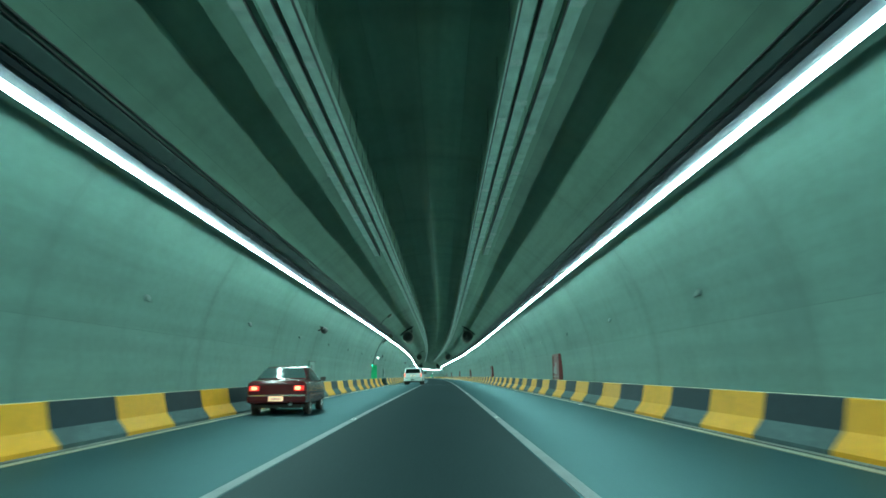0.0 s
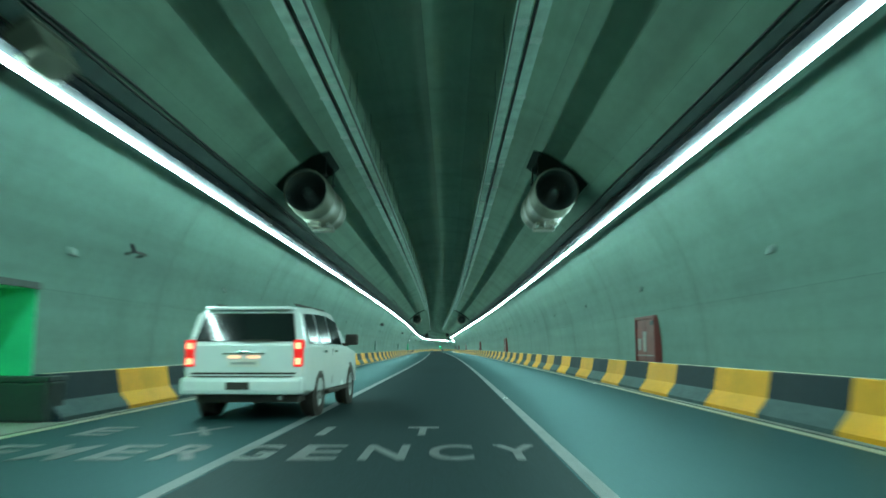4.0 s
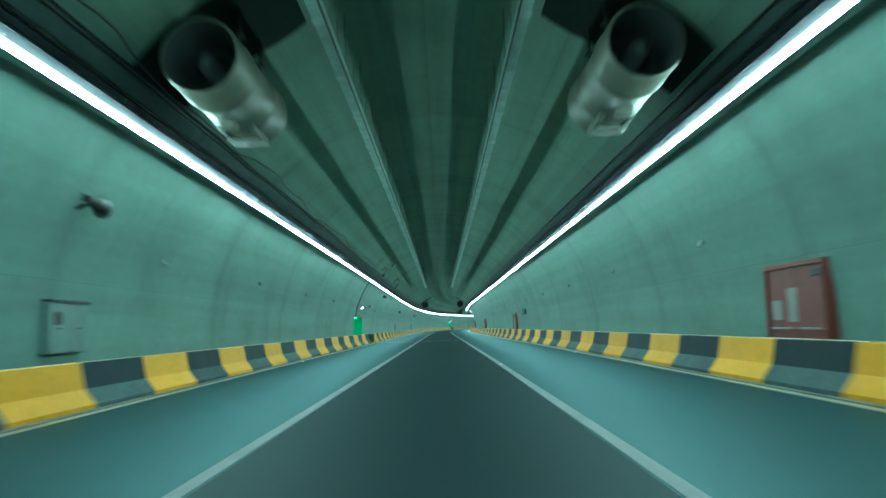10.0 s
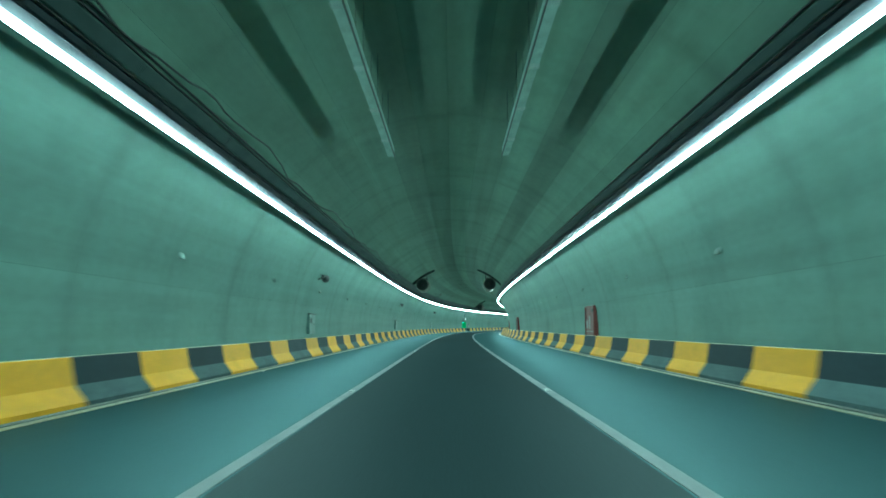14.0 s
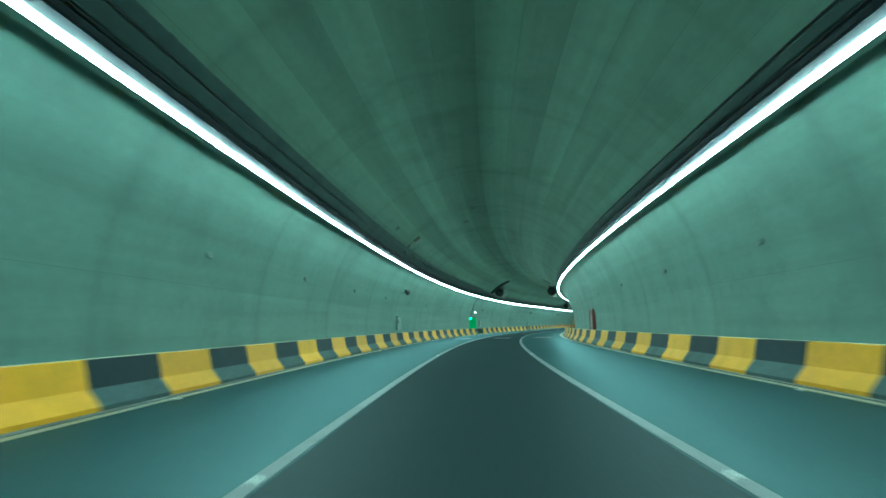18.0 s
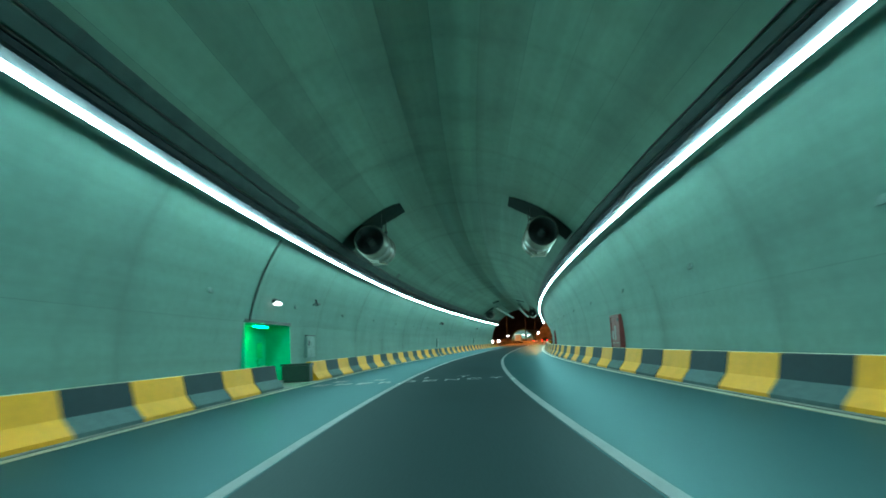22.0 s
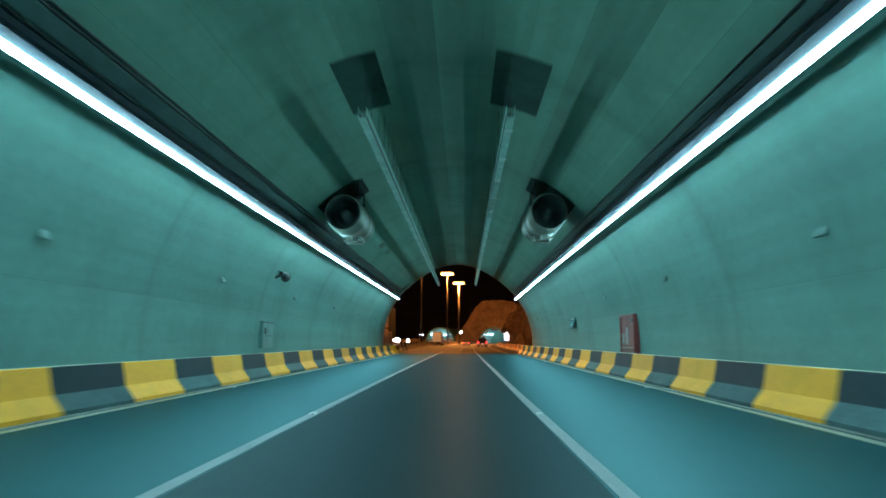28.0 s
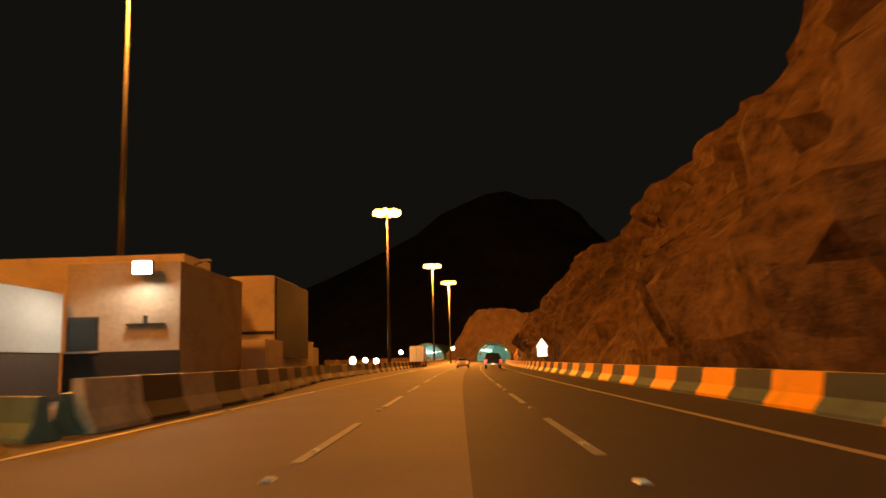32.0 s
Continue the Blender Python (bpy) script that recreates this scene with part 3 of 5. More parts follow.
M_FANSKIN = material("weathered_fan_casing", (0.135, 0.155, 0.12), 0.42, 0.2, 0.001, 5, 0.12, 0.5, 1.6, dark=(0.1, 0.105, 0.09))
# dark green for the sheets that stand for shade round the fans
M_FAN_SHADE = material("fan_shade_dark_green", (0.013, 0.026, 0.021), 0.8, 0.0, 0, 6, 0.25, 0.5, 1.0, spec=0.05)
M_TRAY_SHADE = material("green_black_tray_shade", (0.03, 0.062, 0.048), 0.75, 0.0, 0.001, 4, 0.3, 0.7, 0.8, spec=0.1)
M_FANDARK = material("black_silencer_lining", (0.035, 0.052, 0.048), 0.8, 0, 0.004, 30, 0.3)


def jet_fan(side, inner, outer):
    root = new("jet_fan")
    R = FAN_R
    skin = [(-0.02, R - 0.06), (0.0, R), (0.9, R), (0.93, R + 0.03), (0.97, R + 0.03), (1.0, R), (2.5, R), (2.53, R + 0.03), (2.57, R + 0.03), (2.6, R), (3.45, R), (3.55, R + 0.05), (3.6, R + 0.05), (3.6, R - 0.02)]
    part("casing", lathe(skin), M_FANSKIN, root, smooth=True)
    part("silencer_lining", lathe([(-0.02, R - 0.06), (0.05, R - 0.09), (1.1, R - 0.1), (1.1, 0.2), (0.3, 0.17), (0.12, 0.08), (0.1, 0.0)]), M_FANDARK, root, "black sound-absorbing inlet", True)
    part("outlet_lining", lathe([(3.6, R - 0.02), (3.5, R - 0.09), (2.4, R - 0.1), (2.4, 0.0)]), M_FANDARK, root, smooth=True)
    for i in range(7):
        a = 2 * math.pi * i / 7
        bm = box_bm(-0.11, 0.11, -0.012, 0.012, 0.19, R - 0.11)
        bm.transform(Matrix.Rotation(a, 4, "Y") @ Matrix.Rotation(0.6, 4, "Z"))
        bm.transform(Matrix.Translation((0, 1.2, 0)))
        part("fan_blade", bm, M_DARK, root)
    # dark sheet along the vault, shaped as the shade round the fan
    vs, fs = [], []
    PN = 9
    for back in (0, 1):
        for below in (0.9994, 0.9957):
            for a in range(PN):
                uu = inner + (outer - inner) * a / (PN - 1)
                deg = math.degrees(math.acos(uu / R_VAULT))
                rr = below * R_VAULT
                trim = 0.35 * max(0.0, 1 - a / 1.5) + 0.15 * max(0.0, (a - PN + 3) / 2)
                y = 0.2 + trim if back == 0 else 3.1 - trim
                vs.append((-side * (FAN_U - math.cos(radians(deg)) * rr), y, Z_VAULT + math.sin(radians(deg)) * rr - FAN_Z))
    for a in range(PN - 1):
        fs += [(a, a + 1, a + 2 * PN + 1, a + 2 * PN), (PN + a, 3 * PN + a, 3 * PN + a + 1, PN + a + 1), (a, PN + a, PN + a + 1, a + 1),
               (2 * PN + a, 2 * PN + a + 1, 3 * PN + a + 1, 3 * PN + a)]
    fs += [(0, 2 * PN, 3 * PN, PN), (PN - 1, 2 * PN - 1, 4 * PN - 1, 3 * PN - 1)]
    link("mounting_plate", vs, fs, M_FAN_SHADE, root, label="dark sheet on the vault standing for the fan's shade")
    for y in (0.95, 2.55):
        for dx in (-0.42, 0.42):
            top = math.sqrt(R_VAULT ** 2 - (FAN_U + dx * side * 0.9) ** 2) + Z_VAULT - FAN_Z
            bm = box_bm(-0.02, 0.02, -0.03, 0.03, 0.3, top + 0.02)
            bm.transform(Matrix.Translation((dx, y, 0)))
            part("hanger_leg", bm, M_DARK, root)
        bm = box_bm(-0.5, 0.5, -0.05, 0.05, -0.03, 0.03)
        bm.transform(Matrix.Translation((0, y, R + 0.02)))
        part("cross_beam", bm, M_DARK, root)
    part("terminal_box", box_bm(-0.14, 0.14, 1.55, 1.95, -R - 0.12, -R + 0.04, 0.02), M_FANSKIN, root)
    part("lower_guard", box_bm(-0.36, 0.36, 2.9, 3.5, -R - 0.06, -R + 0.12, 0.03), M_FANSKIN, root)
    for dx in (-0.3, 0.3):
        part("cradle_foot", box_bm(dx - 0.05, dx + 0.05, 2.2, 3.2, -R - 0.02, -R + 0.16, 0.02), M_FANSKIN, root)
    return tagged(root, "grey cylindrical jet fan hung from the tunnel vault", "jet fan", "jet fans along the tunnel")


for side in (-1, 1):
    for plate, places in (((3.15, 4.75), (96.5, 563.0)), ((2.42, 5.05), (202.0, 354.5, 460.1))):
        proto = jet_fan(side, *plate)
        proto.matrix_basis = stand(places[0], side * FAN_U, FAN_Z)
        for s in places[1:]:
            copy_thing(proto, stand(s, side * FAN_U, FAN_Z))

# ---- red double doors in the wall, with a cabinet and a siren opposite ----
DW, DH = 2.45, 2.1


def wall_pose(s, side, z, turn=0.0):
    """Flat on the lining: x along the road, y out of the wall into the tunnel, z up the wall."""
    h = math.asin(max(-1, min(1, (z - Z_VAULT) / R_VAULT)))
    m = stand(s, side * R_VAULT * math.cos(h), z)
    yaw = 90.0 if side > 0 else -90.0
    return m @ Matrix.Rotation(radians(yaw), 4, "Z") @ Matrix.Rotation(h, 4, "X")


def red_door():
    root = new("fire_door")
    d0, d1 = 0.02, 0.12
    for x0, x1 in ((-DW / 2, -DW / 2 + 0.09), (DW / 2 - 0.09, DW / 2)):
        part("frame_post", box_bm(x0, x1, d0 - 0.2, d1 + 0.05, 0.0, DH, 0.01), M_RED, root)
    part("frame_head", box_bm(-DW / 2 + 0.09, DW / 2 - 0.09, d0 - 0.2, d1 + 0.05, DH - 0.09, DH, 0.01), M_RED, root)
    for x0, x1, hx in ((-DW / 2 + 0.1, -0.01, -0.18), (0.01, DW / 2 - 0.1, 0.18)):
        leaf = part("leaf", box_bm(x0, x1, d0 - 0.05, d1, 0.03, DH - 0.1, 0.008), M_RED, root)
        part("push_bar", box_bm(x0 + 0.12, x1 - 0.12, d1, d1 + 0.05, 0.84, 0.875, 0.008), M_PAPER, leaf, "pale push bar")
        for z in (0.3, 1.0, 1.75):
            part("hinge", box_bm(x0 if hx < 0 else x1 - 0.04, x0 + 0.04 if hx < 0 else x1, d1, d1 + 0.02, z, z + 0.12), M_DARK, leaf)
    part("notice", box_bm(-0.1, 0.28, d1 + 0.004, d1 + 0.02, 0.98, 1.62), M_PAPER, root, "white notice sheet")
    part("notice", box_bm(0.55, 0.98, d1 + 0.004, d1 + 0.02, 1.02, 1.4), M_PAPER, root, "white notice sheet")
    part("closer_box", box_bm(-1.2, -0.8, d1 + 0.002, d1 + 0.07, 1.8, 1.93, 0.01), M_DARK, root)
    part("sill", box_bm(-DW / 2, DW / 2, d0 - 0.2, d1 + 0.1, -0.05, 0.02), M_KERB, root)
    return tagged(root, "closed red steel double fire door in the wall", "door", "red doors along the right wall")


M_CAB = material("pale_steel_cabinet", (0.115, 0.21, 0.185), 0.4, 0.1, 0, 5, 0.15, 0.4, 1.3)


def wall_cabinet():
    root = new("hydrant_cabinet")
    part("body", box_bm(-0.75, 0.75, -0.1, 0.14, 0.9, 1.85, 0.015), M_CAB, root)
    for x0, x1 in ((-0.72, -0.01), (0.01, 0.72)):
        leaf = part("cabinet_door", box_bm(x0, x1, 0.14, 0.16, 0.93, 1.82, 0.006), M_CAB, root)
        part("handle", box_bm(x0 + 0.3, x0 + 0.42, 0.16, 0.185, 1.35, 1.38), M_DARK, leaf)
    part("canopy", box_bm(-0.8, 0.8, -0.05, 0.2, 1.85, 1.89), M_DARK, root)
    part("grille", tube_bm((0.42, 0.15, 1.55), (0.42, 0.185, 1.55), 0.13, n=18), M_DARK, root, "dark round grille")
    return tagged(root, "pale grey steel cabinet recessed in the wall", "cabinet", "cabinets along the left wall")


def horn():
    root = new("loudspeaker")
    part("bracket", box_bm(-0.03, 0.03, 0.0, 0.3, -0.03, 0.03), M_DARK, root)
    bm = tube_bm((0, 0.3, 0.02), (-0.42, 0.3, -0.06), 0.06, 0.2, 14)
    part("horn_bell", bm, M_DARK, root, smooth=True)
    part("driver", tube_bm((0, 0.3, 0.02), (0.16, 0.3, 0.05), 0.075, n=12), M_DARK, root)
    part("stay", tube_bm((0, 0.02, 0.75), (0.02, 0.28, 0.03), 0.015, n=6), M_DARK, root)
    return tagged(root, "dark horn loudspeaker on a wall bracket", "loudspeaker", "loudspeakers on the left wall")


def wall_lug():
    root = new("junction_box")
    part("box", box_bm(-0.17, 0.17, -0.02, 0.02, -0.13, 0.13, 0.004), M_BOX, root)
    part("lid", box_bm(-0.15, 0.15, 0.02, 0.026, -0.11, 0.11, 0.002), M_BOX, root)
    return tagged(root, "small flush junction box painted over on the wall", "junction box", "junction boxes on the walls")


M_BOX = material("painted_box_cover", (0.068, 0.135, 0.113), 0.6, 0, 0, 8, 0.25, 0.5, 1.5)
M_DARKGREEN = material("dull_green_box", (0.022, 0.036, 0.032), 0.5, 0.2, 0, 8, 0.2)
protos = {}


def repeat(kind, maker, m):
    if kind not in protos:
        protos[kind] = maker()
        protos[kind].matrix_basis = m
        return protos[kind]
    return copy_thing(protos[kind], m)


DOORS_AT = [43.5, 98.8, 155.9, 204.0, 259.7, 307.5, 356.6, 405.0, 461.9, 518.0, 564.8]
for s in DOORS_AT:
    repeat("door", red_door, stand(s, R_VAULT - 0.05, 0.05) @ Matrix.Rotation(radians(90), 4, "Z"))
for s in DOORS_AT:
    if not any(abs(s - n) < 7 for n in NICHES):
        repeat("cabinet", wall_cabinet, wall_pose(s, -1, 0.94) @ Matrix.Translation((0, 0, -0.94)))
    if not any(-2 < s - n < 18 for n in NICHES):
        repeat("horn", horn, wall_pose(s - 0.5, -1, 3.55))
repeat("horn", horn, wall_pose(271.0, -1, 4.45))
for i, r in enumerate(RINGS[1:-1]):
    for side in (-1, 1):
        repeat("lug", wall_lug, wall_pose(r + 5.0, side, 3.05))

# ---- green emergency niches ----
M_GREENLAMP = glowing("green_niche_lamp", (0.0, 0.8, 0.25), 34.0)
M_WHITELAMP = glowing("small_wall_lamp_glass", (0.95, 1.0, 0.92), 9.0)
NW, ND, NH = 6.0, 0.9, 2.25


def niche():
    root = new("emergency_niche")
    w = NW / 2
    part("back_panel", box_bm(-w, w, -ND - 0.05, -ND, 0, NH + 0.1), M_GREEN, root)
    for x0, x1 in ((-w - 0.05, -w), (w, w + 0.05)):
        part("side_panel", box_bm(x0, x1, -ND - 0.05, 0.12, 0, NH + 0.1), M_GREEN, root)
    part("roof_panel", box_bm(-w - 0.05, w + 0.05, -ND - 0.05, 0.12, NH, NH + 0.06), M_GREEN, root)
    part("floor_slab", box_bm(-w, w, -ND, 0.7, -0.06, 0.015), M_KERB, root)
    lamp = part("lamp", box_bm(-0.9, 0.5, -0.35, -0.2, NH - 0.12, NH - 0.06, 0.01), M_GREENLAMP, root, "green fluorescent lamp")
    part("lamp_cover", box_bm(-0.95, 0.55, -0.4, -0.15, NH - 0.06, NH - 0.002), M_HOUSING, lamp)
    part("lower_panel", box_bm(-w + 1.5, w - 0.02, -ND, -ND + 0.05, 0.02, 1.12, 0.006), M_GREEN, root)
    part("panel_rail", box_bm(-w + 1.5, w - 0.02, -ND, -ND + 0.08, 1.13, 1.17, 0.004), M_GREEN, root)
    part("phone_box", box_bm(-w + 0.75, -w + 1.2, -ND, -ND + 0.22, 1.0, 1.6, 0.02), M_GREEN, root, "green emergency telephone box")
    part("lintel_trim", box_bm(-w - 0.08, w + 0.08, 0.1, 0.16, NH - 0.02, NH + 0.1), M_DARKGREEN, root)
    return tagged(root, "green-lit recessed emergency niche with green panels", "niche", "emergency niches on the left wall")


def niche_lamp():
    root = new("wall_lamp")
    part("base", box_bm(-0.32, 0.32, 0, 0.16, -0.09, 0.06, 0.02), M_DARK, root)
    part("glass", box_bm(-0.29, 0.29, 0.03, 0.2, -0.15, -0.09, 0.015), M_WHITELAMP, root, "glowing white lamp glass")
    return tagged(root, "small lit white lamp above the niche", "lamp", "lamps above the niches")


def bracket_frame():
    root = new("sign_bracket")
    part("arm", box_bm(-0.02, 0.02, 0, 0.25, 0.0, 0.04), M_DARK, root)
    part("arm", box_bm(0.6, 0.64, 0, 0.25, 0.0, 0.04), M_DARK, root)
    part("rail", box_bm(-0.02, 0.64, 0.21, 0.25, -0.01, 0.04), M_DARK, root)
    part("stub", box_bm(0.58, 0.64, 0.19, 0.25, 0.04, 0.2), M_DARK, root)
    return tagged(root, "empty dark steel sign bracket on the wall", "bracket", "sign brackets beside the niches")


# a lidded box stands in for the low dark return wall
def niche_return():
    root = new("sand_bin")
    part("bin", box_bm(-0.3, 0.3, -0.55, 0.55, 0, 0.62, 0.04), M_DARKGREEN, root)
    part("lid", box_bm(-0.32, 0.32, -0.58, 0.58, 0.62, 0.7, 0.02), M_DARKGREEN, root)
    return tagged(root, "low dark green return wall beside the niche", "bin", "bins beside the niches")


for s in NICHES:
    repeat("niche", niche, stand(s + 2.0, -R_VAULT, 0.0) @ Matrix.Rotation(radians(-90), 4, "Z"))
    repeat("niche_lamp", niche_lamp, wall_pose(s + 1.9, -1, 3.05))
    repeat("bracket_frame", bracket_frame, wall_pose(s + 8.7, -1, 3.2))
    repeat("bin", niche_return, stand(s + 3.7, -6.3, 0.03, 90.0))
    line = [(-vu, vz) for vu, vz in ((R_VAULT * math.cos(radians(a)) - 0.03, Z_VAULT + R_VAULT * math.sin(radians(a))) for a in range(11, 36, 3))]
    crv = bpy.data.curves.new("conduit", "CURVE")
    crv.dimensions, crv.bevel_depth, crv.bevel_resolution = "3D", 0.032, 2
    sp = crv.splines.new("POLY")
    sp.points.add(len(line) - 1)
    for pt, (u, z) in zip(sp.points, line):
        pt.co = (*spine(s - 0.6, u, z), 1)
    crv.materials.append(M_CABLE)
    tagged(new("conduit", crv), "dark conduit bent down the tunnel wall", "conduit", "conduits above the niches")

# ---- signs on the right wall ----
M_SIGN = material("teal_sign_sheet", (0.01, 0.12, 0.125), 0.75, 0, 0, 6, 0.1, spec=0.08)
M_SIGNW = material("white_sign_film", (0.27, 0.33, 0.31), 0.75, 0, 0, 8, 0.08, spec=0.08)


def wall_sign():
    root = new("wall_sign")
    part("board", box_bm(-1.0, 1.0, 0.05, 0.08, -0.38, 0.38, 0.01), M_SIGN, root)
    for z0, z1 in ((-0.37, -0.345), (0.345, 0.37), (-0.06, -0.04)):
        part("rule", box_bm(-0.97, 0.97, 0.08, 0.086, z0, z1), M_SIGNW, root, "white rule")
    for i, (x0, x1) in enumerate(((-0.5, -0.05), (0.02, 0.4), (0.48, 0.62))):
        part("lettering", box_bm(x0, x1, 0.08, 0.086, 0.1, 0.19 + 0.03 * (i % 2)), M_SIGNW, root, "unreadable white lettering bar")
    part("lettering", box_bm(-0.8, 0.8, 0.08, 0.086, -0.22, -0.16), M_SIGN2, root, "unreadable pale lettering bar")
    for x in (-0.7, 0.7):
        part("post", box_bm(x - 0.03, x + 0.03, -0.05, 0.05, -0.3, 0.3), M_DARK, root)
    return tagged(root, "teal direction sign with white rules on the wall", "sign", "teal signs on the right wall")


M_SIGN2 = material("pale_teal_sign_film", (0.1, 0.26, 0.26), 0.75, 0, 0, 8, 0.08, spec=0.08)
for s in (251.6, 579.5):
    repeat("sign", wall_sign, wall_pose(s, 1, 2.25))

# ---- painted words and numbers on the road ----
def road_text(body, s, u, size_u, size_s, mat, name, label, z=0.0065, bold=0.02):
    cu = bpy.data.curves.new(name, "FONT")
    cu.body, cu.align_x, cu.align_y, cu.size = body, "CENTER", "CENTER", 1.0
    cu.offset = bold
    cu.extrude = 0.0015
    tmp = bpy.data.objects.new("tmp", cu)
    scene.collection.objects.link(tmp)
    me = bpy.data.meshes.new_from_object(tmp.evaluated_get(bpy.context.evaluated_depsgraph_get()))
    bpy.data.objects.remove(tmp)
    xs = [v.co.x for v in me.vertices]
    ys = [v.co.y for v in me.vertices]
    kx, ky = size_u / (max(xs) - min(xs)), size_s / (max(ys) - min(ys))
    cx, cy = (max(xs) + min(xs)) / 2, (max(ys) + min(ys)) / 2
    for v in me.vertices:
        v.co.x, v.co.y = (v.co.x - cx) * kx, (v.co.y - cy) * ky
    me.name = name
    me.materials.clear()
    me.materials.append(mat)
    ob = new(name, me)
    ob.matrix_basis = stand(s, u, z)
    return tagged(ob, label, "road marking", kind="structure")


M_WORN = material("worn_white_lettering", (0.115, 0.127, 0.127), 0.55, 0, 0.002, 16, 0.5, 0.9, 1.5, dark=(0.05, 0.058, 0.06))
M_DISC = material("worn_white_disc_paint", (0.24, 0.27, 0.27), 0.55, 0, 0.002, 9, 0.5, 0.9, 1.8, dark=(0.06, 0.07, 0.07))
M_DIGIT = material("worn_dark_digit_paint", (0.07, 0.085, 0.085), 0.6, 0, 0.002, 9, 0.5, 0.9, 2.0, dark=(0.16, 0.18, 0.18))
M_WORNRED = material("worn_red_road_paint", (0.1, 0.045, 0.045), 0.5, 0, 0.002, 16, 0.4, 0.7, 1.5, dark=(0.07, 0.05, 0.05))
for s in NICHES:
    for i, ch in enumerate("EMERGENCY"):
        road_text(ch, s + 0.2, -4.62 + 0.742 * i, 0.5, 1.25, M_WORN, "road_lettering", "worn white painted letter across the lanes")
    for ch, u, w in (("E", -4.35, 0.5), ("X", -2.95, 0.55), ("I", -1.2, 0.13), ("T", 0.17, 0.45)):
        road_text(ch, s + 2.4, u, w, 1.1, M_WORN, "road_lettering", "worn white painted letter across the lanes")


def disc(rx, ry, z0, z1, n=40):
    ring = [(rx * math.cos(2 * math.pi * i / n), ry * math.sin(2 * math.pi * i / n)) for i in range(n)]
    vs = [(x, y, z0) for x, y in ring] + [(x, y, z1) for x, y in ring]
    return vs, [(i, (i + 1) % n, n + (i + 1) % n, n + i) for i in range(n)] + [tuple(range(n, 2 * n))]


for u in (-3.45, 0.12, 3.6):
    tagged(link("speed_ring", *disc(0.82, 1.3, 0, 0.002), M_WORNRED, None, stand(417.9, u, 0.004)), "worn red painted speed limit ring", "road marking", kind="structure")
    tagged(link("speed_disc", *disc(0.7, 1.15, 0, 0.003), M_DISC, None, stand(417.9, u, 0.0065)), "worn white painted speed limit disc", "road marking", kind="structure")
    road_text("80", 417.9, u, 0.85, 1.3, M_DIGIT, "speed_number", "dark painted number in a worn white disc", z=0.0115)

# ---- road studs ----
M_STUD = material("white_road_stud", (0.8, 0.82, 0.8), 0.3, 0, 0, 9, 0.1)


def stud():
    root = new("road_stud")
    bm = bmesh.new()
    bmesh.ops.create_cube(bm, size=1)
    for v in bm.verts:
        k = 0.62 if v.co.z > 0 else 1
        v.co = Vector((v.co.x * 0.11 * k, v.co.y * 0.1 * k, (v.co.z + 0.5) * 0.022))
    part("body", bm, M_STUD, root)
    part("reflector", box_bm(-0.04, 0.04, -0.052, -0.04, 0.004, 0.016), M_SIGNW, root)
    return tagged(root, "small raised white road stud on the line", "road stud", "road studs along the lines")


for i, s in enumerate(np.arange(-4.0, PORTAL + 60, 24.0)):
    for u in (-1.825, 1.825, -5.2, 5.2):
        if abs(u) > 5 and s > PORTAL:
            continue
        repeat("stud", stud, stand(float(s) + (0 if abs(u) < 2 else 7.0), u, 0.008))

# ---- cctv cameras and brackets on the vault ----
def cctv():
    root = new("cctv_camera")
    part("mount", box_bm(-0.12, 0.12, -0.03, 0.03, -0.12, 0.12, 0.01), M_DARK, root)
    part("arm", tube_bm((0, 0, 0), (0.15, 0.75, 0.06), 0.045, n=8), M_DARK, root)
    body = part("housing", box_bm(-0.42, 0.24, 0.62, 0.92, -0.12, 0.2, 0.03), M_FANSKIN, root, "grey weatherproof camera housing")
    part("lens_window", box_bm(-0.45, -0.42, 0.67, 0.87, -0.06, 0.14), M_FANDARK, body)
    part("hood", box_bm(-0.55, 0.26, 0.6, 0.94, 0.2, 0.22), M_FANSKIN, body)
    return tagged(root, "grey surveillance camera on a vault bracket", "camera", "surveillance cameras")


def vault_arm():
    root = new("cable_bracket")
    part("arm", tube_bm((0, 0, 0), (0.1, 1.1, 0.12), 0.04, n=8), M_DARK, root)
    part("foot", box_bm(-0.1, 0.1, -0.02, 0.02, -0.1, 0.1), M_DARK, root)
    part("clip", box_bm(-0.06, 0.2, 1.0, 1.2, 0.05, 0.18, 0.01), M_DARK, root)
    part("tail", tube_bm((0.02, 0.3, 0.03), (0.3, 0.25, -0.5), 0.018, n=6), M_CABLE, root)
    return tagged(root, "dark bracket arm with a loose cable end", "bracket", "cable brackets on the vault")


for s, z in ((257.2, 5.9), (69.8, 5.7), (396.0, 5.7), (84.0, 4.6), (605.4, 5.5)):
    repeat("cctv", cctv, wall_pose(s, -1, z) @ Matrix.Scale(1.8 if s > 250 and s < 260 else 0.8, 4))
for s, z in ((254.0, 6.1), (270.0, 6.2), (277.0, 5.3), (398.5, 5.6), (404.5, 5.6), (407.5, 5.6)):
    repeat("vault_arm", vault_arm, wall_pose(s, -1, z))

# ---- plates, a stain and painted shade on the vault ----
M_DARK_PATCH = material("dark_patch_concrete", (0.045, 0.085, 0.066), 0.6, 0, 0.003, 5, 0.25, 0.6, 0.6, dark=(0.03, 0.06, 0.048))


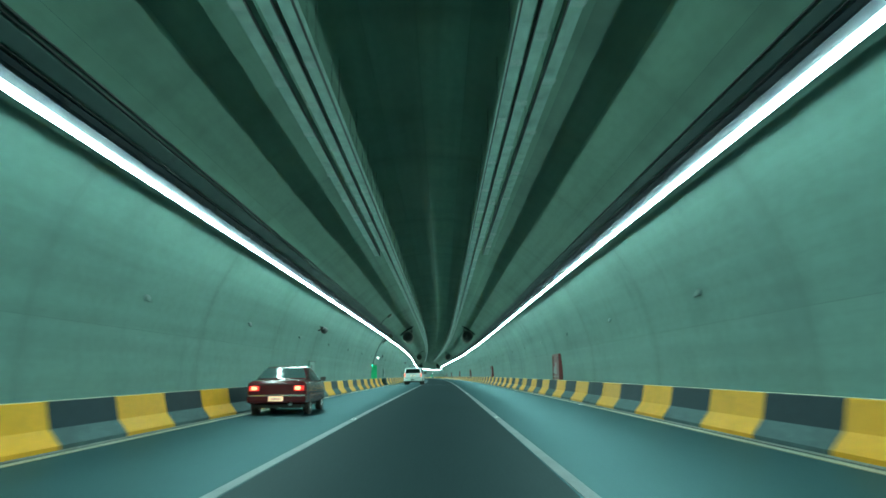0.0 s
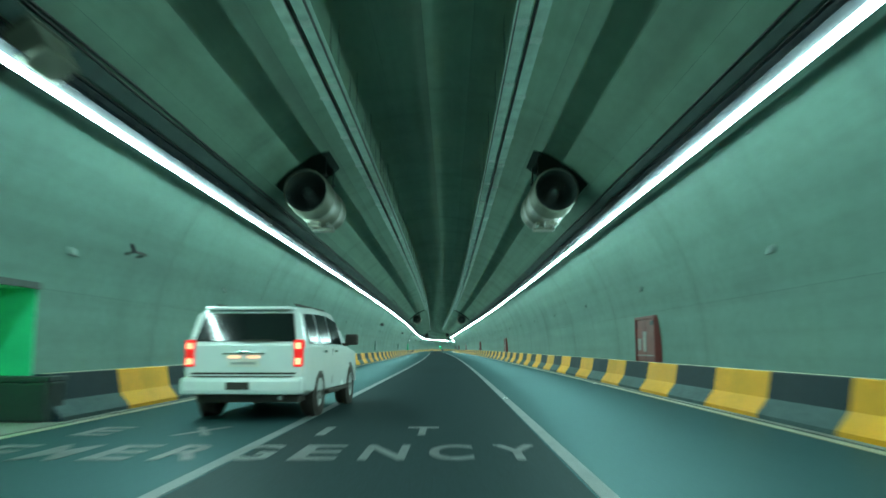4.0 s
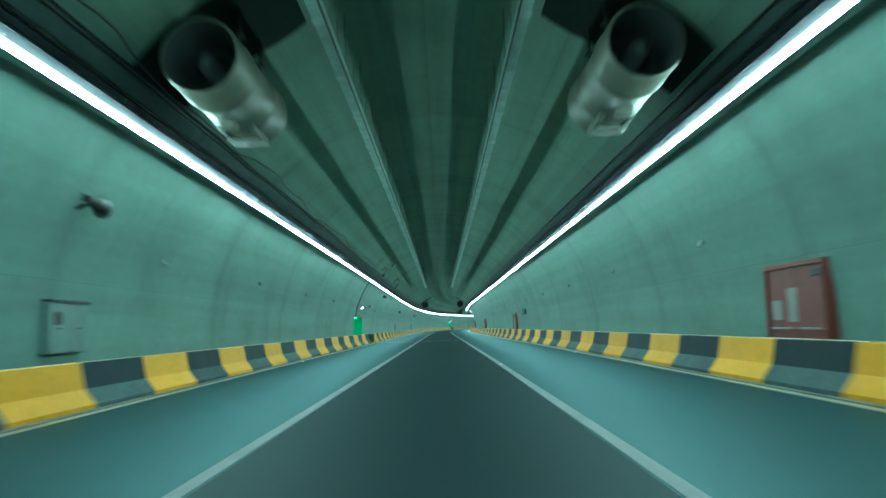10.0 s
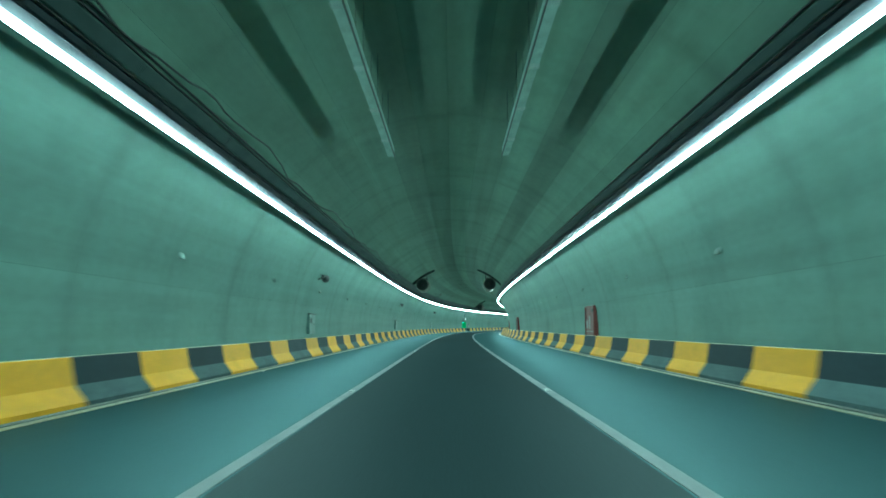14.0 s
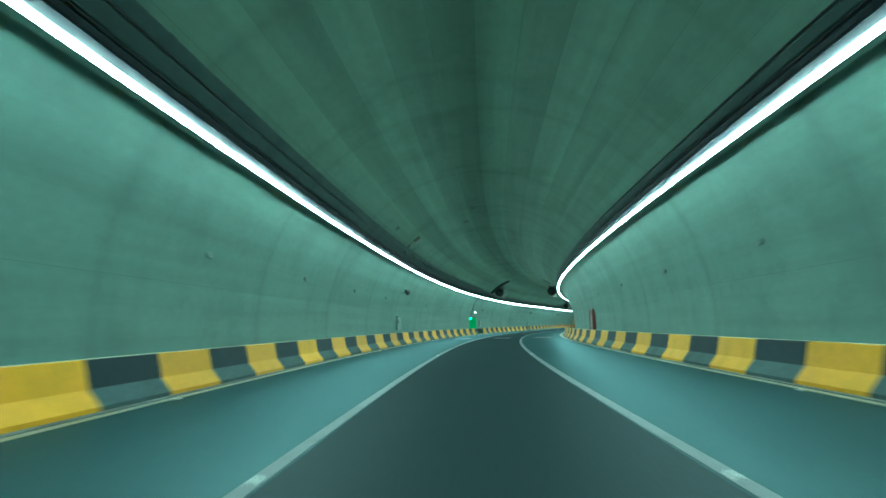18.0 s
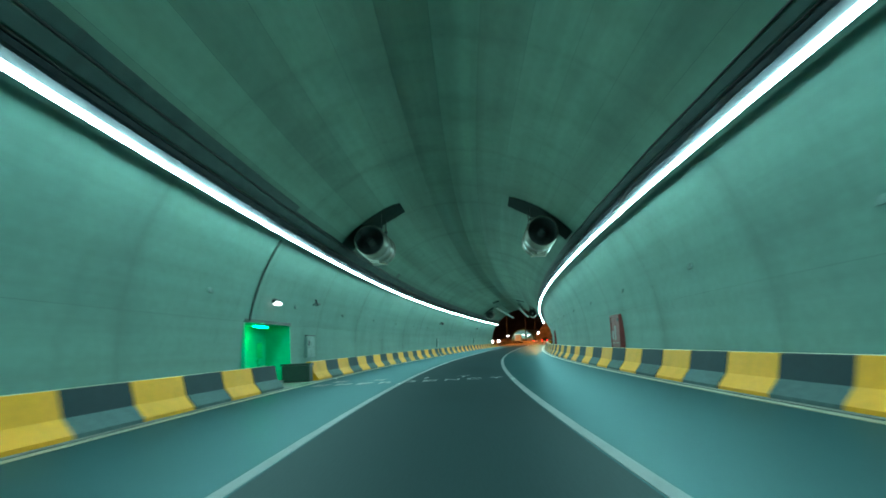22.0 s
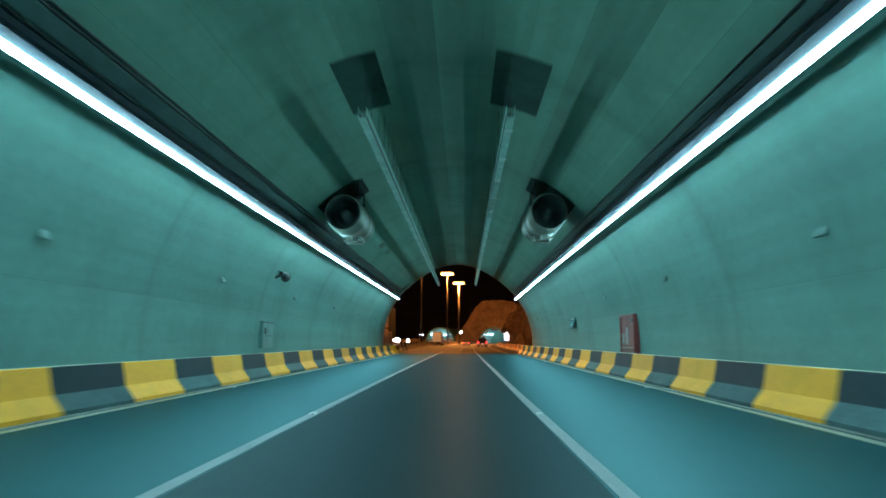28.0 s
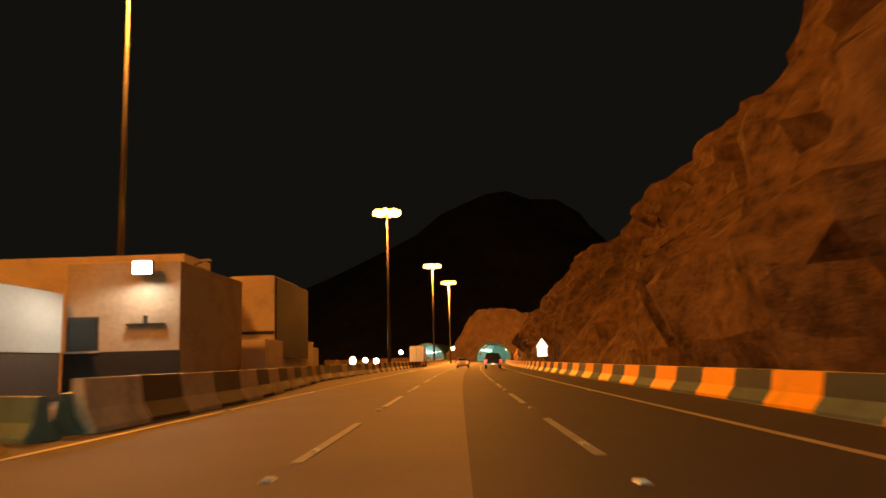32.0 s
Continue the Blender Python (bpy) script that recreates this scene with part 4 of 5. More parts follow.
def vault_patch(name, s0, s1, a0, a1, mat, label, category, ragged=0.0, seed=1):
    """A thin sheet on the vault from angle a0 to a1 (90 is the crown, more is left), with an uneven rim."""
    rnd = random.Random(seed)
    na = max(3, int(abs(a1 - a0) / 2.5))
    vs, fs = [], []
    for i in range(na + 1):
        k = i / na
        fade = 1 - ragged * (0.25 + 0.75 * abs(2 * k - 1)) if ragged else 1
        c = (s0 + s1) / 2 + ragged * rnd.uniform(-0.35, 0.35) * (s1 - s0)
        h = (s1 - s0) / 2 * fade * (1 + ragged * rnd.uniform(-0.5, 0.4))
        deg = a0 + (a1 - a0) * k
        for r in (R_VAULT - 0.008, R_VAULT - 0.016):
            for s in (c - h, c + h):
                vs.append(spine(s, r * math.cos(radians(deg)), Z_VAULT + r * math.sin(radians(deg))))
    for i in range(na):
        a, b = 4 * i, 4 * i + 4
        fs += [(a, b, b + 1, a + 1), (a + 2, a + 3, b + 3, b + 2), (a, a + 2, b + 2, b), (a + 1, b + 1, b + 3, a + 3)]
    fs += [(0, 1, 3, 2), (4 * na, 4 * na + 2, 4 * na + 3, 4 * na + 1)]
    return tagged(link(name, vs, fs, mat), label, category, kind="structure")


# these two dark sheets stand for shade on the vault at the tray ends
for a0, a1 in ((67.5, 78.5), (101.5, 110.5)):
    vault_patch("cover_plate", 552.4, 556.4, a0, a1, M_TRAY_SHADE, "dark sheet for the shade where the cable trays begin", "plate")
# patches near 271 paint the shadows of camera brackets; 389 is a stain
for i, (s0, s1, a0, a1) in enumerate(((270.0, 272.0, 127.0, 133.0), (270.3, 271.6, 110.0, 125.0), (268.5, 269.6, 108.0, 114.0), (388.9, 389.9, 129.5, 131.5), (273.6, 274.4, 132.0, 134.0))):
    vault_patch("damp_patch", s0, s1, a0, a1, M_DARK_PATCH, "dark patch on the vault for bracket shadows and a stain", "stain", 0.45, 11 + i)
# small dark repair patches
for s0, s1, a0, a1 in ((393.3, 394.3, 95.5, 97.5), (398.2, 399.3, 100.5, 103.5), (478.0, 479.2, 133.0, 136.0), (578.5, 580.0, 124.0, 127.0), (582.0, 583.2, 124.5, 127.0)):
    vault_patch("cover_plate", s0, s1, a0, a1, M_DARK_PATCH, "small dark patch plate on the vault", "plate")

# ---- the tunnel's mouth ----
M_FACE = material("weathered_portal_concrete", (0.33, 0.32, 0.28), 0.8, 0, 0.01, 3, 0.2, 0.5, 0.3, dark=(0.16, 0.15, 0.13))
M_ROCK = material("brown_cut_rock", (0.125, 0.078, 0.047), 0.9, 0, 0.7, 1.1, 0.75, 0.95, 0.11, dark=(0.022, 0.016, 0.013), spec=0.1)
M_DUST = material("dusty_ground", (0.2, 0.15, 0.1), 0.9, 0, 0.02, 4, 0.3, 0.5, 0.2, dark=(0.12, 0.09, 0.06))
M_OUT = material("outdoor_asphalt", (0.085, 0.076, 0.07), 0.8, 0, 0.004, 40, 0.3, 0.5, 0.25, dark=(0.06, 0.058, 0.056), spec=0.3)
M_OUTDARK = material("outdoor_dim_asphalt", (0.026, 0.025, 0.0245), 0.8, 0, 0.004, 40, 0.3, 0.5, 0.25, dark=(0.021, 0.0205, 0.02), spec=0.25)


def arch_wall(name, s0, s1, half, top, r, mat, label, cu=0.0):
    """A wall across the road with an arched opening."""
    hole = [(math.cos(radians(a)) * (r + crown(a, s0)) + cu, Z_VAULT + math.sin(radians(a)) * (r + crown(a, s0))) for a in np.linspace(-10, 190, 61)]
    rim = []
    for u, z in hole:
        d = Vector((u - cu, z - Z_VAULT)).normalized()
        t = min(half / max(1e-6, abs(d.x)), (top - Z_VAULT) / d.y if d.y > 1e-6 else (Z_VAULT + 1.5) / max(1e-6, -d.y))
        rim.append((cu + d.x * t, Z_VAULT + d.y * t))
    n = len(hole)
    vs = [spine(s, u, z) for s in (s0, s1) for u, z in hole + rim]
    fs = []
    for i in range(n - 1):
        a, b, c, d = i, i + 1, n + i + 1, n + i
        fs += [(a, d, c, b), (2 * n + a, 2 * n + b, 2 * n + c, 2 * n + d), (a, b, 2 * n + b, 2 * n + a), (d, 2 * n + d, 2 * n + c, c)]
    return tagged(link(name, vs, fs, mat), label, "wall", kind="structure")


arch_wall("portal_wall", PORTAL, PORTAL + 0.5, 13.0, 12.5, R_VAULT, M_FACE, "weathered concrete portal wall with an arched mouth")
wing = sweep("wing_wall", [(-8.6, -0.2), (-7.9, -0.2), (-7.9, 4.4), (-8.6, 4.4)], PORTAL + 0.5, PORTAL + 5.8, M_FACE, 2)
tagged(wing, "grey concrete wing wall beside the tunnel mouth", "wall", kind="structure")

# ---- ground and road outside ----
zs = spine(PORTAL).z
gv, gf = [], []
for i, s in enumerate(np.linspace(PORTAL + 0.3, 1480, 120)):
    for u in (-900, -60, -30, 0, 14, 60, 900):
        q = spine(float(s), u)
        gv.append((q.x, q.y, zs - 0.06))
for i in range(119):
    for j in range(6):
        a = i * 7 + j
        gf.append((a, a + 1, a + 8, a + 7))
tagged(link("ground", gv, gf, M_DUST), "dusty brown ground in the dark valley", "ground", kind="structure")
S_FAR = 936.0
tagged(sweep("road_outside", [(-12.5, -0.03), (7.9, -0.03), (7.9, 0), (-12.5, 0)], PORTAL + 0.2, S_FAR + 60, M_OUT, 8), "grey asphalt road outside the tunnel", "road", kind="structure")
# right half coloured darker, as the lamp light pools on the left
tagged(sweep("road_outside_right", strip(0.25, 7.85, -0.01, 0.004), PORTAL + 0.6, S_FAR, M_OUTDARK, 8), "right lanes outside, asphalt darkened where less lamp light falls", "road", kind="structure")
tagged(sweep("road_opposite", [(-37, -0.03), (-19, -0.03), (-19, 0), (-37, 0)], PORTAL + 40, S_FAR + 60, M_OUT, 8), "asphalt carriageway beyond the median", "road", kind="structure")
for u in (-1.825, 1.825):
    for i in range(28):
        s = 618.8 + 11 * i
        tagged(sweep("lane_dash", strip(u - 0.075, u + 0.075, 0.0, 0.009), s, s + 5.8, M_LINE, 2), "white painted lane dash", "road marking", kind="structure")
tagged(sweep("edge_line_outside", strip(4.65, 4.8, 0.0, 0.009), PORTAL + 1, S_FAR, M_EDGE, 4), "faded yellow edge line outside the tunnel", "road marking", kind="structure")
tagged(sweep("edge_line_outside_left", strip(-6.15, -6.0, 0.0, 0.006), PORTAL + 1, S_FAR, M_EDGE, 4), "faded yellow edge line outside the tunnel", "road marking", kind="structure")

M_DULL = material("dull_concrete_block", (0.7, 0.56, 0.38), 0.8, 0, 0.006, 6, 0.2, 0.5, 0.9, random_shift=0.15)
M_DULLDARK = material("dark_painted_block", (0.02, 0.018, 0.018), 0.7, 0, 0.006, 6, 0.2, 0.5, 0.9, random_shift=0.15)


def flare(s, side):
    k = min(1.0, max(0.0, (s - 608) / 20))
    return 5.9 + 0.9 * k if side > 0 else 6.1 + 0.55 * k + max(0, min(2.6, (s - 634) * 0.09))


for side, nm, mats in ((1, "barrier_outside_right", (M_YELLOW, M_BLACK)), (-1, "barrier_outside_left", (M_DULL, M_DULLDARK))):
    first = PORTAL + (0.55 if side > 0 else 16.4)
    line = [(0, -0.02), (side * 0.8, -0.02), (side * 0.8, 0.01), (0, 0.01)]
    kerb = sweep(nm, line, first, S_FAR, M_KERB, 4, wobble=lambda s, side=side: (side * flare(s, side), 0))
    tagged(kerb, "row of painted concrete barrier blocks outside", "barrier", kind="structure")
    ms = [block_mesh("barrier_block", m, side) for m in mats]
    inv = kerb.matrix_basis.inverted()
    for j in range(int((S_FAR - first) / (PITCH / 2))):
        s = first + PITCH / 4 + PITCH / 2 * j
        o = new("barrier_block", ms[j % 2])
        o.parent = kerb
        o.matrix_basis = inv @ stand(s, side * (flare(s, side) + 0.05), 0.01) @ Matrix.Diagonal((1, 1, 1 if side > 0 else 1.35, 1))
for s, u, m, lab in ((PORTAL + 2.2, -5.75, M_YELLOW, "yellow"), (PORTAL + 4.8, -5.8, M_BLACK, "black"), (PORTAL + 7.3, -5.95, M_YELLOW, "yellow"), (PORTAL + 9.7, -6.1, M_BLACK, "black"), (PORTAL + 11.6, -6.3, M_YELLOW, "yellow")):
    o = tagged(new("barrier_block", block_mesh("barrier_block", m, -1)), lab + " painted concrete barrier block outside the mouth", "barrier", "blocks outside the mouth")
    o.matrix_basis = stand(s, u, 0)
M_TEAL = material("faded_teal_block", (0.12, 0.2, 0.17), 0.7, 0, 0.006, 6, 0.2, 0.5, 0.9)
for s, u, t in ((PORTAL + 16, -7.9, 62.0), (PORTAL + 17.6, -7.2, 18.0)):
    o = tagged(new("barrier_block", block_mesh("barrier_block", M_TEAL, -1)), "loose teal concrete block set askew by the road", "barrier", "loose concrete blocks")
    o.matrix_basis = stand(s, u, 0, t)

# ---- cliff ----
def fractal(p, h=1.0, octaves=5):
    return noise.fractal(p, h, 2.1, octaves)


def cliff(name, rows_s, section, label, amount=1.7, mat=None):
    vs, fs, n = [], [], 34
    for s in rows_s:
        for j in range(n):
            u, z = section(s, j / (n - 1))
            q = spine(s, u, z)
            d = fractal(q * 0.09) * 2.2 + noise.hetero_terrain(q * 0.3, 0.8, 2.2, 5, 0.4) * 0.5 + abs(noise.noise(Vector((s * 0.5, z * 0.16, 3)))) * 1.4 + (1 - abs(noise.noise(Vector((s * 0.13 + z * 0.05, z * 0.06, 8))))) * 2.6 - 1.9
            d += 0.8 * (round(noise.noise(Vector((s * 0.28, z * 0.4, 1))) * 3) / 3)
            k = min(1.0, 0.2 + z / 6) * amount
            vs.append(spine(s + noise.noise(q * 0.5) * 0.5, u - d * k, z + fractal(q * 0.2 + Vector((9, 4, 1))) * 0.7 * k if j else z))
    for i in range(len(rows_s) - 1):
        for j in range(n - 1):
            a = i * n + j
            fs.append((a, a + 1, a + n + 1, a + n))
    return tagged(link(name, vs, fs, mat or M_ROCK), label, "rock", kind="structure")


def right_section(s, v):
    far = min(1.0, max(0.0, (s - 660) / 130))
    top = 21 - 9.5 * far
    z = -0.5 + v * top * 1.5
    lean = 0.46 + 0.3 * min(1.0, max(0.0, (s - 640) / 40)) + 0.08 * math.sin(s * 0.05)
    u = 10.2 + z * lean if z < top else 10.2 + top * lean + (z - top) * 1.7
    return u, z


cliff("cliff_right", [PORTAL + 0.6 + 1.4 * i for i in range(236)], right_section, "steep brown blasted rock cliff beside the road")

# ---- far hill with two lit tunnel mouths ----
def hill_wall(name, s, u0, u1, mouths, label):
    vs, fs = [], []
    nu, nz = int((u1 - u0) / 1.3), 22
    for i in range(nu + 1):
        u = u0 + (u1 - u0) * i / nu
        top = 23 + 3.0 * noise.noise(Vector((u * 0.06, 2, 0))) - 0.010 * (u - 8) ** 2 * (0.3 if u > 8 else 0.12)
        top += 1.3 * noise.noise(Vector((u * 0.31, 7, 0))) + 0.5 * noise.noise(Vector((u * 0.9, 3, 0))) - 2.6 * max(0.0, min(1.0, (u - 9) / 5))
        fall = min(1.0, max(0.0, (-5 - u) / 19))
        top -= (top - 2.5) * fall * fall * (3 - 2 * fall)
        for j in range(nz + 1):
            z = -0.5 + (top + 0.5) * j / nz
            q = Vector((u * 0.2, z * 0.2, 5))
            vs.append(spine(s + z * 0.25 - fractal(q) * 1.6, u, z))
    for i in range(nu):
        for j in range(nz):
            u, z = u0 + (u1 - u0) * (i + 0.5) / nu, (22 * (j + 0.5) / nz)
            if any((u - m) ** 2 + (z - 0.5) ** 2 < 6.6 ** 2 for m in mouths):
                continue
            a = i * (nz + 1) + j
            fs.append((a, a + nz + 1, a + nz + 2, a + 1))
    return tagged(link(name, vs, fs, M_HILL), label, "rock", kind="structure")


M_HILL = material("pale_hill_rock", (0.3, 0.2, 0.12), 0.9, 0, 0.2, 0.3, 0.35, 0.5, 0.1, dark=(0.12, 0.08, 0.05), spec=0.1)
hill_wall("far_hill", S_FAR + 6, -75, 60, (0.0, -28.0), "orange-lit rock hill pierced by two tunnels")
M_FARTUBE = glowing("far_tunnel_tube", (0.8, 1.0, 0.97), 30.0)
for k, cu in enumerate((0.0, -28.0)):
    line = [(cu + u, z) for u, z in arc(-6, 186, 24, 6.9) + arc(186, -6, 24, 7.6)]
    far = tagged(sweep("far_tunnel_" + ("right", "left")[k], line, S_FAR - 1.5, S_FAR + 70, M_END, 6), "lit far tunnel mouth with a concrete collar", "tunnel", kind="structure")
    for side in (-1, 1):
        o = sweep("light_strip", strip(cu + side * 5.0 - 0.09, cu + side * 5.0 + 0.09, 4.8, 4.9), S_FAR + 1, S_FAR + 68, M_FARTUBE, 6)
        o.matrix_basis = far.matrix_basis.inverted() @ o.matrix_basis
        o.parent = far
    o = link("end_wall", *prism([(cu - 7, 0), (cu + 7, 0), (cu + 7, 8), (cu - 7, 8)], 0, 0.3), M_END, None, stand(S_FAR + 69, 0, 0))
    o.matrix_basis = far.matrix_basis.inverted() @ o.matrix_basis
    o.parent = far

# distant mountain, almost black against the sky
def ridge(name, dist, u0, u1, height, seed, mat, label):
    vs, fs = [], []
    n = 60
    base = spine(PORTAL)
    for i in range(n + 1):
        u = u0 + (u1 - u0) * i / n
        z = height(u) * (1 + 0.16 * fractal(Vector((u * 0.01, seed, 0))))
        for j in range(8):
            f = j / 7
            vs.append(base + Vector((u, dist + f * 180 + 30 * noise.noise(Vector((u * 0.02, f * 3, seed))), -2 + z * f ** 0.8)))
    for i in range(n):
        for j in range(7):
            a = i * 8 + j
            fs.append((a, a + 8, a + 9, a + 1))
    return tagged(link(name, vs, fs, mat, smooth=False), label, "mountain", kind="structure")


M_MOUNT = material("dark_mountain_rock", (0.09, 0.08, 0.07), 0.9, 0, 0.3, 0.05, 0.4, 0.5, 0.01)
ridge("mountain", 620, -700, 900, lambda u: 58 + 128 * math.exp(-((u - 255) / 165) ** 2), 3.0, M_MOUNT, "black mountain against the night sky")

# ---- high-mast street lamps ----
M_SODIUM = glowing("sodium_lamp_glass", (1.0, 0.42, 0.09), 9.0)
M_POLE = material("galvanised_mast_steel", (0.06, 0.056, 0.052), 0.6, 0.3, 0, 8, 0.15)


def mast(s, u, height, power):
    root = new("street_lamp")
    part("base_plate", box_bm(-0.4, 0.4, -0.4, 0.4, -0.05, 0.12, 0.02), M_POLE, root)
    part("mast", tube_bm((0, 0, 0.1), (0, 0, height), 0.28, 0.13, 14), M_POLE, root, smooth=True)
    ringb = lathe([(height - 0.25, 0.9), (height - 0.25, 1.0), (height - 0.15, 1.0), (height - 0.15, 0.9), (height - 0.25, 0.9)], 24)
    ringb.transform(Matrix.Rotation(radians(90), 4, "X"))
    part("ring", ringb, M_POLE, root)
    for i in range(8):
        a = 2 * math.pi * i / 8
        c, d = math.cos(a), math.sin(a)
        bm = box_bm(0.95, 2.2, -0.3, 0.3, -0.02, 0.16, 0.05)
        bm.transform(Matrix.Translation((0, 0, height - 0.2)) @ Matrix.Rotation(a, 4, "Z"))
        head = part("lamp_head", bm, M_POLE, root)
        # glass made larger than a real one to carry the lamp's halo
        bm = box_bm(1.0, 2.2, -0.42, 0.42, -0.8, -0.02, 0.16)
        bm.transform(Matrix.Translation((0, 0, height - 0.2)) @ Matrix.Rotation(a, 4, "Z"))
        part("lamp_glass", bm, M_SODIUM, head, "glowing orange lamp glass, oversized for its halo")
    root.matrix_basis = stand(s, u, 0)
    lt = bpy.data.lights.new("sodium_light", "POINT")
    lt.energy, lt.color, lt.shadow_soft_size = power * 0.42, (1.0, 0.33, 0.05), 0.9
    lo = new("sodium_light", lt)
    lo.matrix_basis = stand(s, u, height - 1.6)
    return tagged(root, "tall steel mast with a lit orange lamp ring", "street lamp", "high-mast street lamps")


mast(618, -29, 34.0, 100000)
mast(664, -24.5, 34.0, 130000)
mast(727, -12.0, 24.8, 46000)
mast(796, -10.2, 24.6, 120000)
mast(838, -9.2, 24.6, 520000)

# ---- buildings by the road ----
M_PLASTER = material("sand_plaster", (0.42, 0.35, 0.26), 0.8, 0, 0.006, 5, 0.15, 0.4, 0.5)
M_CREAM = material("cream_cladding", (0.55, 0.46, 0.34), 0.6, 0, 0.002, 5, 0.1, 0.3, 0.6)
M_WHITEPANEL = material("white_container_sheet", (0.72, 0.72, 0.68), 0.5, 0, 0.001, 4, 0.08)
M_BROWN = material("brown_shed_sheet", (0.12, 0.08, 0.06), 0.6, 0, 0.002, 6, 0.2)
M_PANE = glassy("dark_window_pane", (0.01, 0.014, 0.018))
M_BLACKSHEET = material("black_wall_sheet", (0.012, 0.013, 0.014), 0.7, 0, 0, 6, 0.2)


def building(name, s0, s1, u0, u1, h, mat, label, windows=(), parapet=0.35, roof=None):
    m = stand((s0 + s1) / 2, (u0 + u1) / 2, -0.05)
    root = new(name)
    root.matrix_basis = m
    x, y = (u1 - u0) / 2, (s1 - s0) / 2
    part("wall", box_bm(-x, x, -y, y, 0, h, 0.03), mat, root)
    part("roof", box_bm(-x + 0.15, x - 0.15, -y + 0.15, y - 0.15, h, h + 0.06), roof or M_FACE, root)
    for a, b, c, d in ((-x, x, -y, -y + 0.15), (-x, x, y - 0.15, y), (-x, -x + 0.15, -y + 0.15, y - 0.15), (x - 0.15, x, -y + 0.15, y - 0.15)):
        if parapet:
            part("parapet", box_bm(a, b, c, d, h, h + parapet, 0.01), mat, root)
    for wx, wz, ww, wh in windows:
        w = part("window", box_bm(wx - ww / 2 - 0.06, wx + ww / 2 + 0.06, -y - 0.05, -y + 0.02, wz - wh / 2 - 0.06, wz + wh / 2 + 0.06, 0.01), M_POLE, root)
        part("pane", box_bm(wx - ww / 2, wx + ww / 2, -y - 0.065, -y - 0.05, wz - wh / 2, wz + wh / 2), M_PANE, w)
        part("sill", box_bm(wx - ww / 2 - 0.12, wx + ww / 2 + 0.12, -y - 0.16, -y - 0.05, wz - wh / 2 - 0.14, wz - wh / 2 - 0.06), M_FACE, w)
    return tagged(root, label, "building")


house = building("guard_building", 641, 650, -16.2, -11.4, 5.3, M_PLASTER, "low plastered guard building with a wall lamp", windows=((-1.65, 2.7, 1.2, 1.3),))
part("pipe_shelf", box_bm(0.2, 1.8, -4.66, -4.5, 3.0, 3.08), M_DARK, house)
part("plinth", box_bm(-2.44, 2.44, -4.56, -4.5, 0.0, 1.95, 0.01), M_BLACKSHEET, house, "dark painted base of the wall")
part("pipe_stub", box_bm(0.9, 1.05, -4.62, -4.5, 3.08, 3.4), M_DARK, house)
building("long_building", 652, 656.5, -34, -15.3, 7.3, M_CREAM, "long low cream building behind the guard building", parapet=0.3)
shed = building("brown_shed", 636, 640.9, -20.5, -16.3, 4.4, M_BROWN, "dark brown metal shed with a white side", parapet=0)
part("white_side", box_bm(2.1, 2.16, -2.4, 2.4, 1.95, 4.4, 0.01), M_WHITEPANEL, shed, "white sheet metal side")
tall = building("tall_cabin", 659, 666, -14.9, -11.9, 7.0, M_CREAM, "tall narrow cream cabin beside the road", parapet=0)
# black sheet gives the road side of the cabin its shade
part("shaded_side", box_bm(1.52, 1.62, -3.4, 6.5, 1.6, 6.9, 0.01), M_BLACKSHEET, tall, "black sheet standing for the cabin side in shade")
part("band", box_bm(-1.5, 1.5, -3.56, -3.5, 3.2, 3.4), M_DARK, tall)
building("low_annex", 654, 658.4, -14.2, -11.2, 2.7, M_CREAM, "low cream annex before the tall cabin", parapet=0)
for i, (s, u, h) in enumerate(((676, -14.5, 4.6), (684, -15.5, 3.4), (694, -17, 3.0))):
    building("roadside_hut", s, s + 5, u - 3, u, h, (M_PLASTER, M_CREAM, M_PLASTER)[i], "small dark roadside hut", parapet=0)

M_FLOOD = glowing("white_flood_glass", (1.0, 0.93, 0.8), 45.0)
fl = new("flood_lamp")
part("box", box_bm(-0.4, 0.4, -0.15, 0.1, -0.3, 0.3, 0.03), M_DARK, fl)
part("glass", box_bm(-0.36, 0.36, -0.19, -0.15, -0.26, 0.26), M_FLOOD, fl, "glowing white flood glass")
part("bracket", box_bm(-0.04, 0.04, 0.1, 0.42, -0.04, 0.04), M_DARK, fl)
fl.matrix_basis = stand(640.6, -12.8, 5.3)
tagged(fl, "bright white flood lamp on the building", "lamp")
lt = bpy.data.lights.new("flood_light", "SPOT")
lt.energy, lt.color, lt.spot_size, lt.spot_blend, lt.shadow_soft_size = 600, (1.0, 0.93, 0.82), radians(165), 0.4, 0.2
new("flood_light", lt).matrix_basis = look(spine(640.35, -12.8, 5.25), spine(639.6, -12.6, 0.0))

# slim unlit lamp post behind the guard building
sp = new("lamp_post")
part("post", tube_bm((0, 0, 0), (0, 0, 6.9), 0.07, 0.05, 10), M_POLE, sp)
part("arm", tube_bm((0, 0, 6.85), (0.5, 0, 7.05), 0.04, n=8), M_POLE, sp)
part("head", box_bm(0.3, 0.9, -0.16, 0.16, 7.0, 7.14, 0.03), M_FACE, sp, "pale unlit lamp head")
sp.matrix_basis = stand(651.2, -14.4, -0.06)
tagged(sp, "slim steel lamp post with a pale unlit head", "lamp post")

# wall lamp on the wing wall
wl = new("wing_wall_lamp")
part("base", box_bm(-0.03, 0.05, -0.4, 0.4, -0.1, 0.1, 0.01), M_DARK, wl)
part("glass", box_bm(0.05, 0.1, -0.36, 0.36, -0.07, 0.07, 0.01), M_PAPER, wl, "dull white lamp glass, not lit")
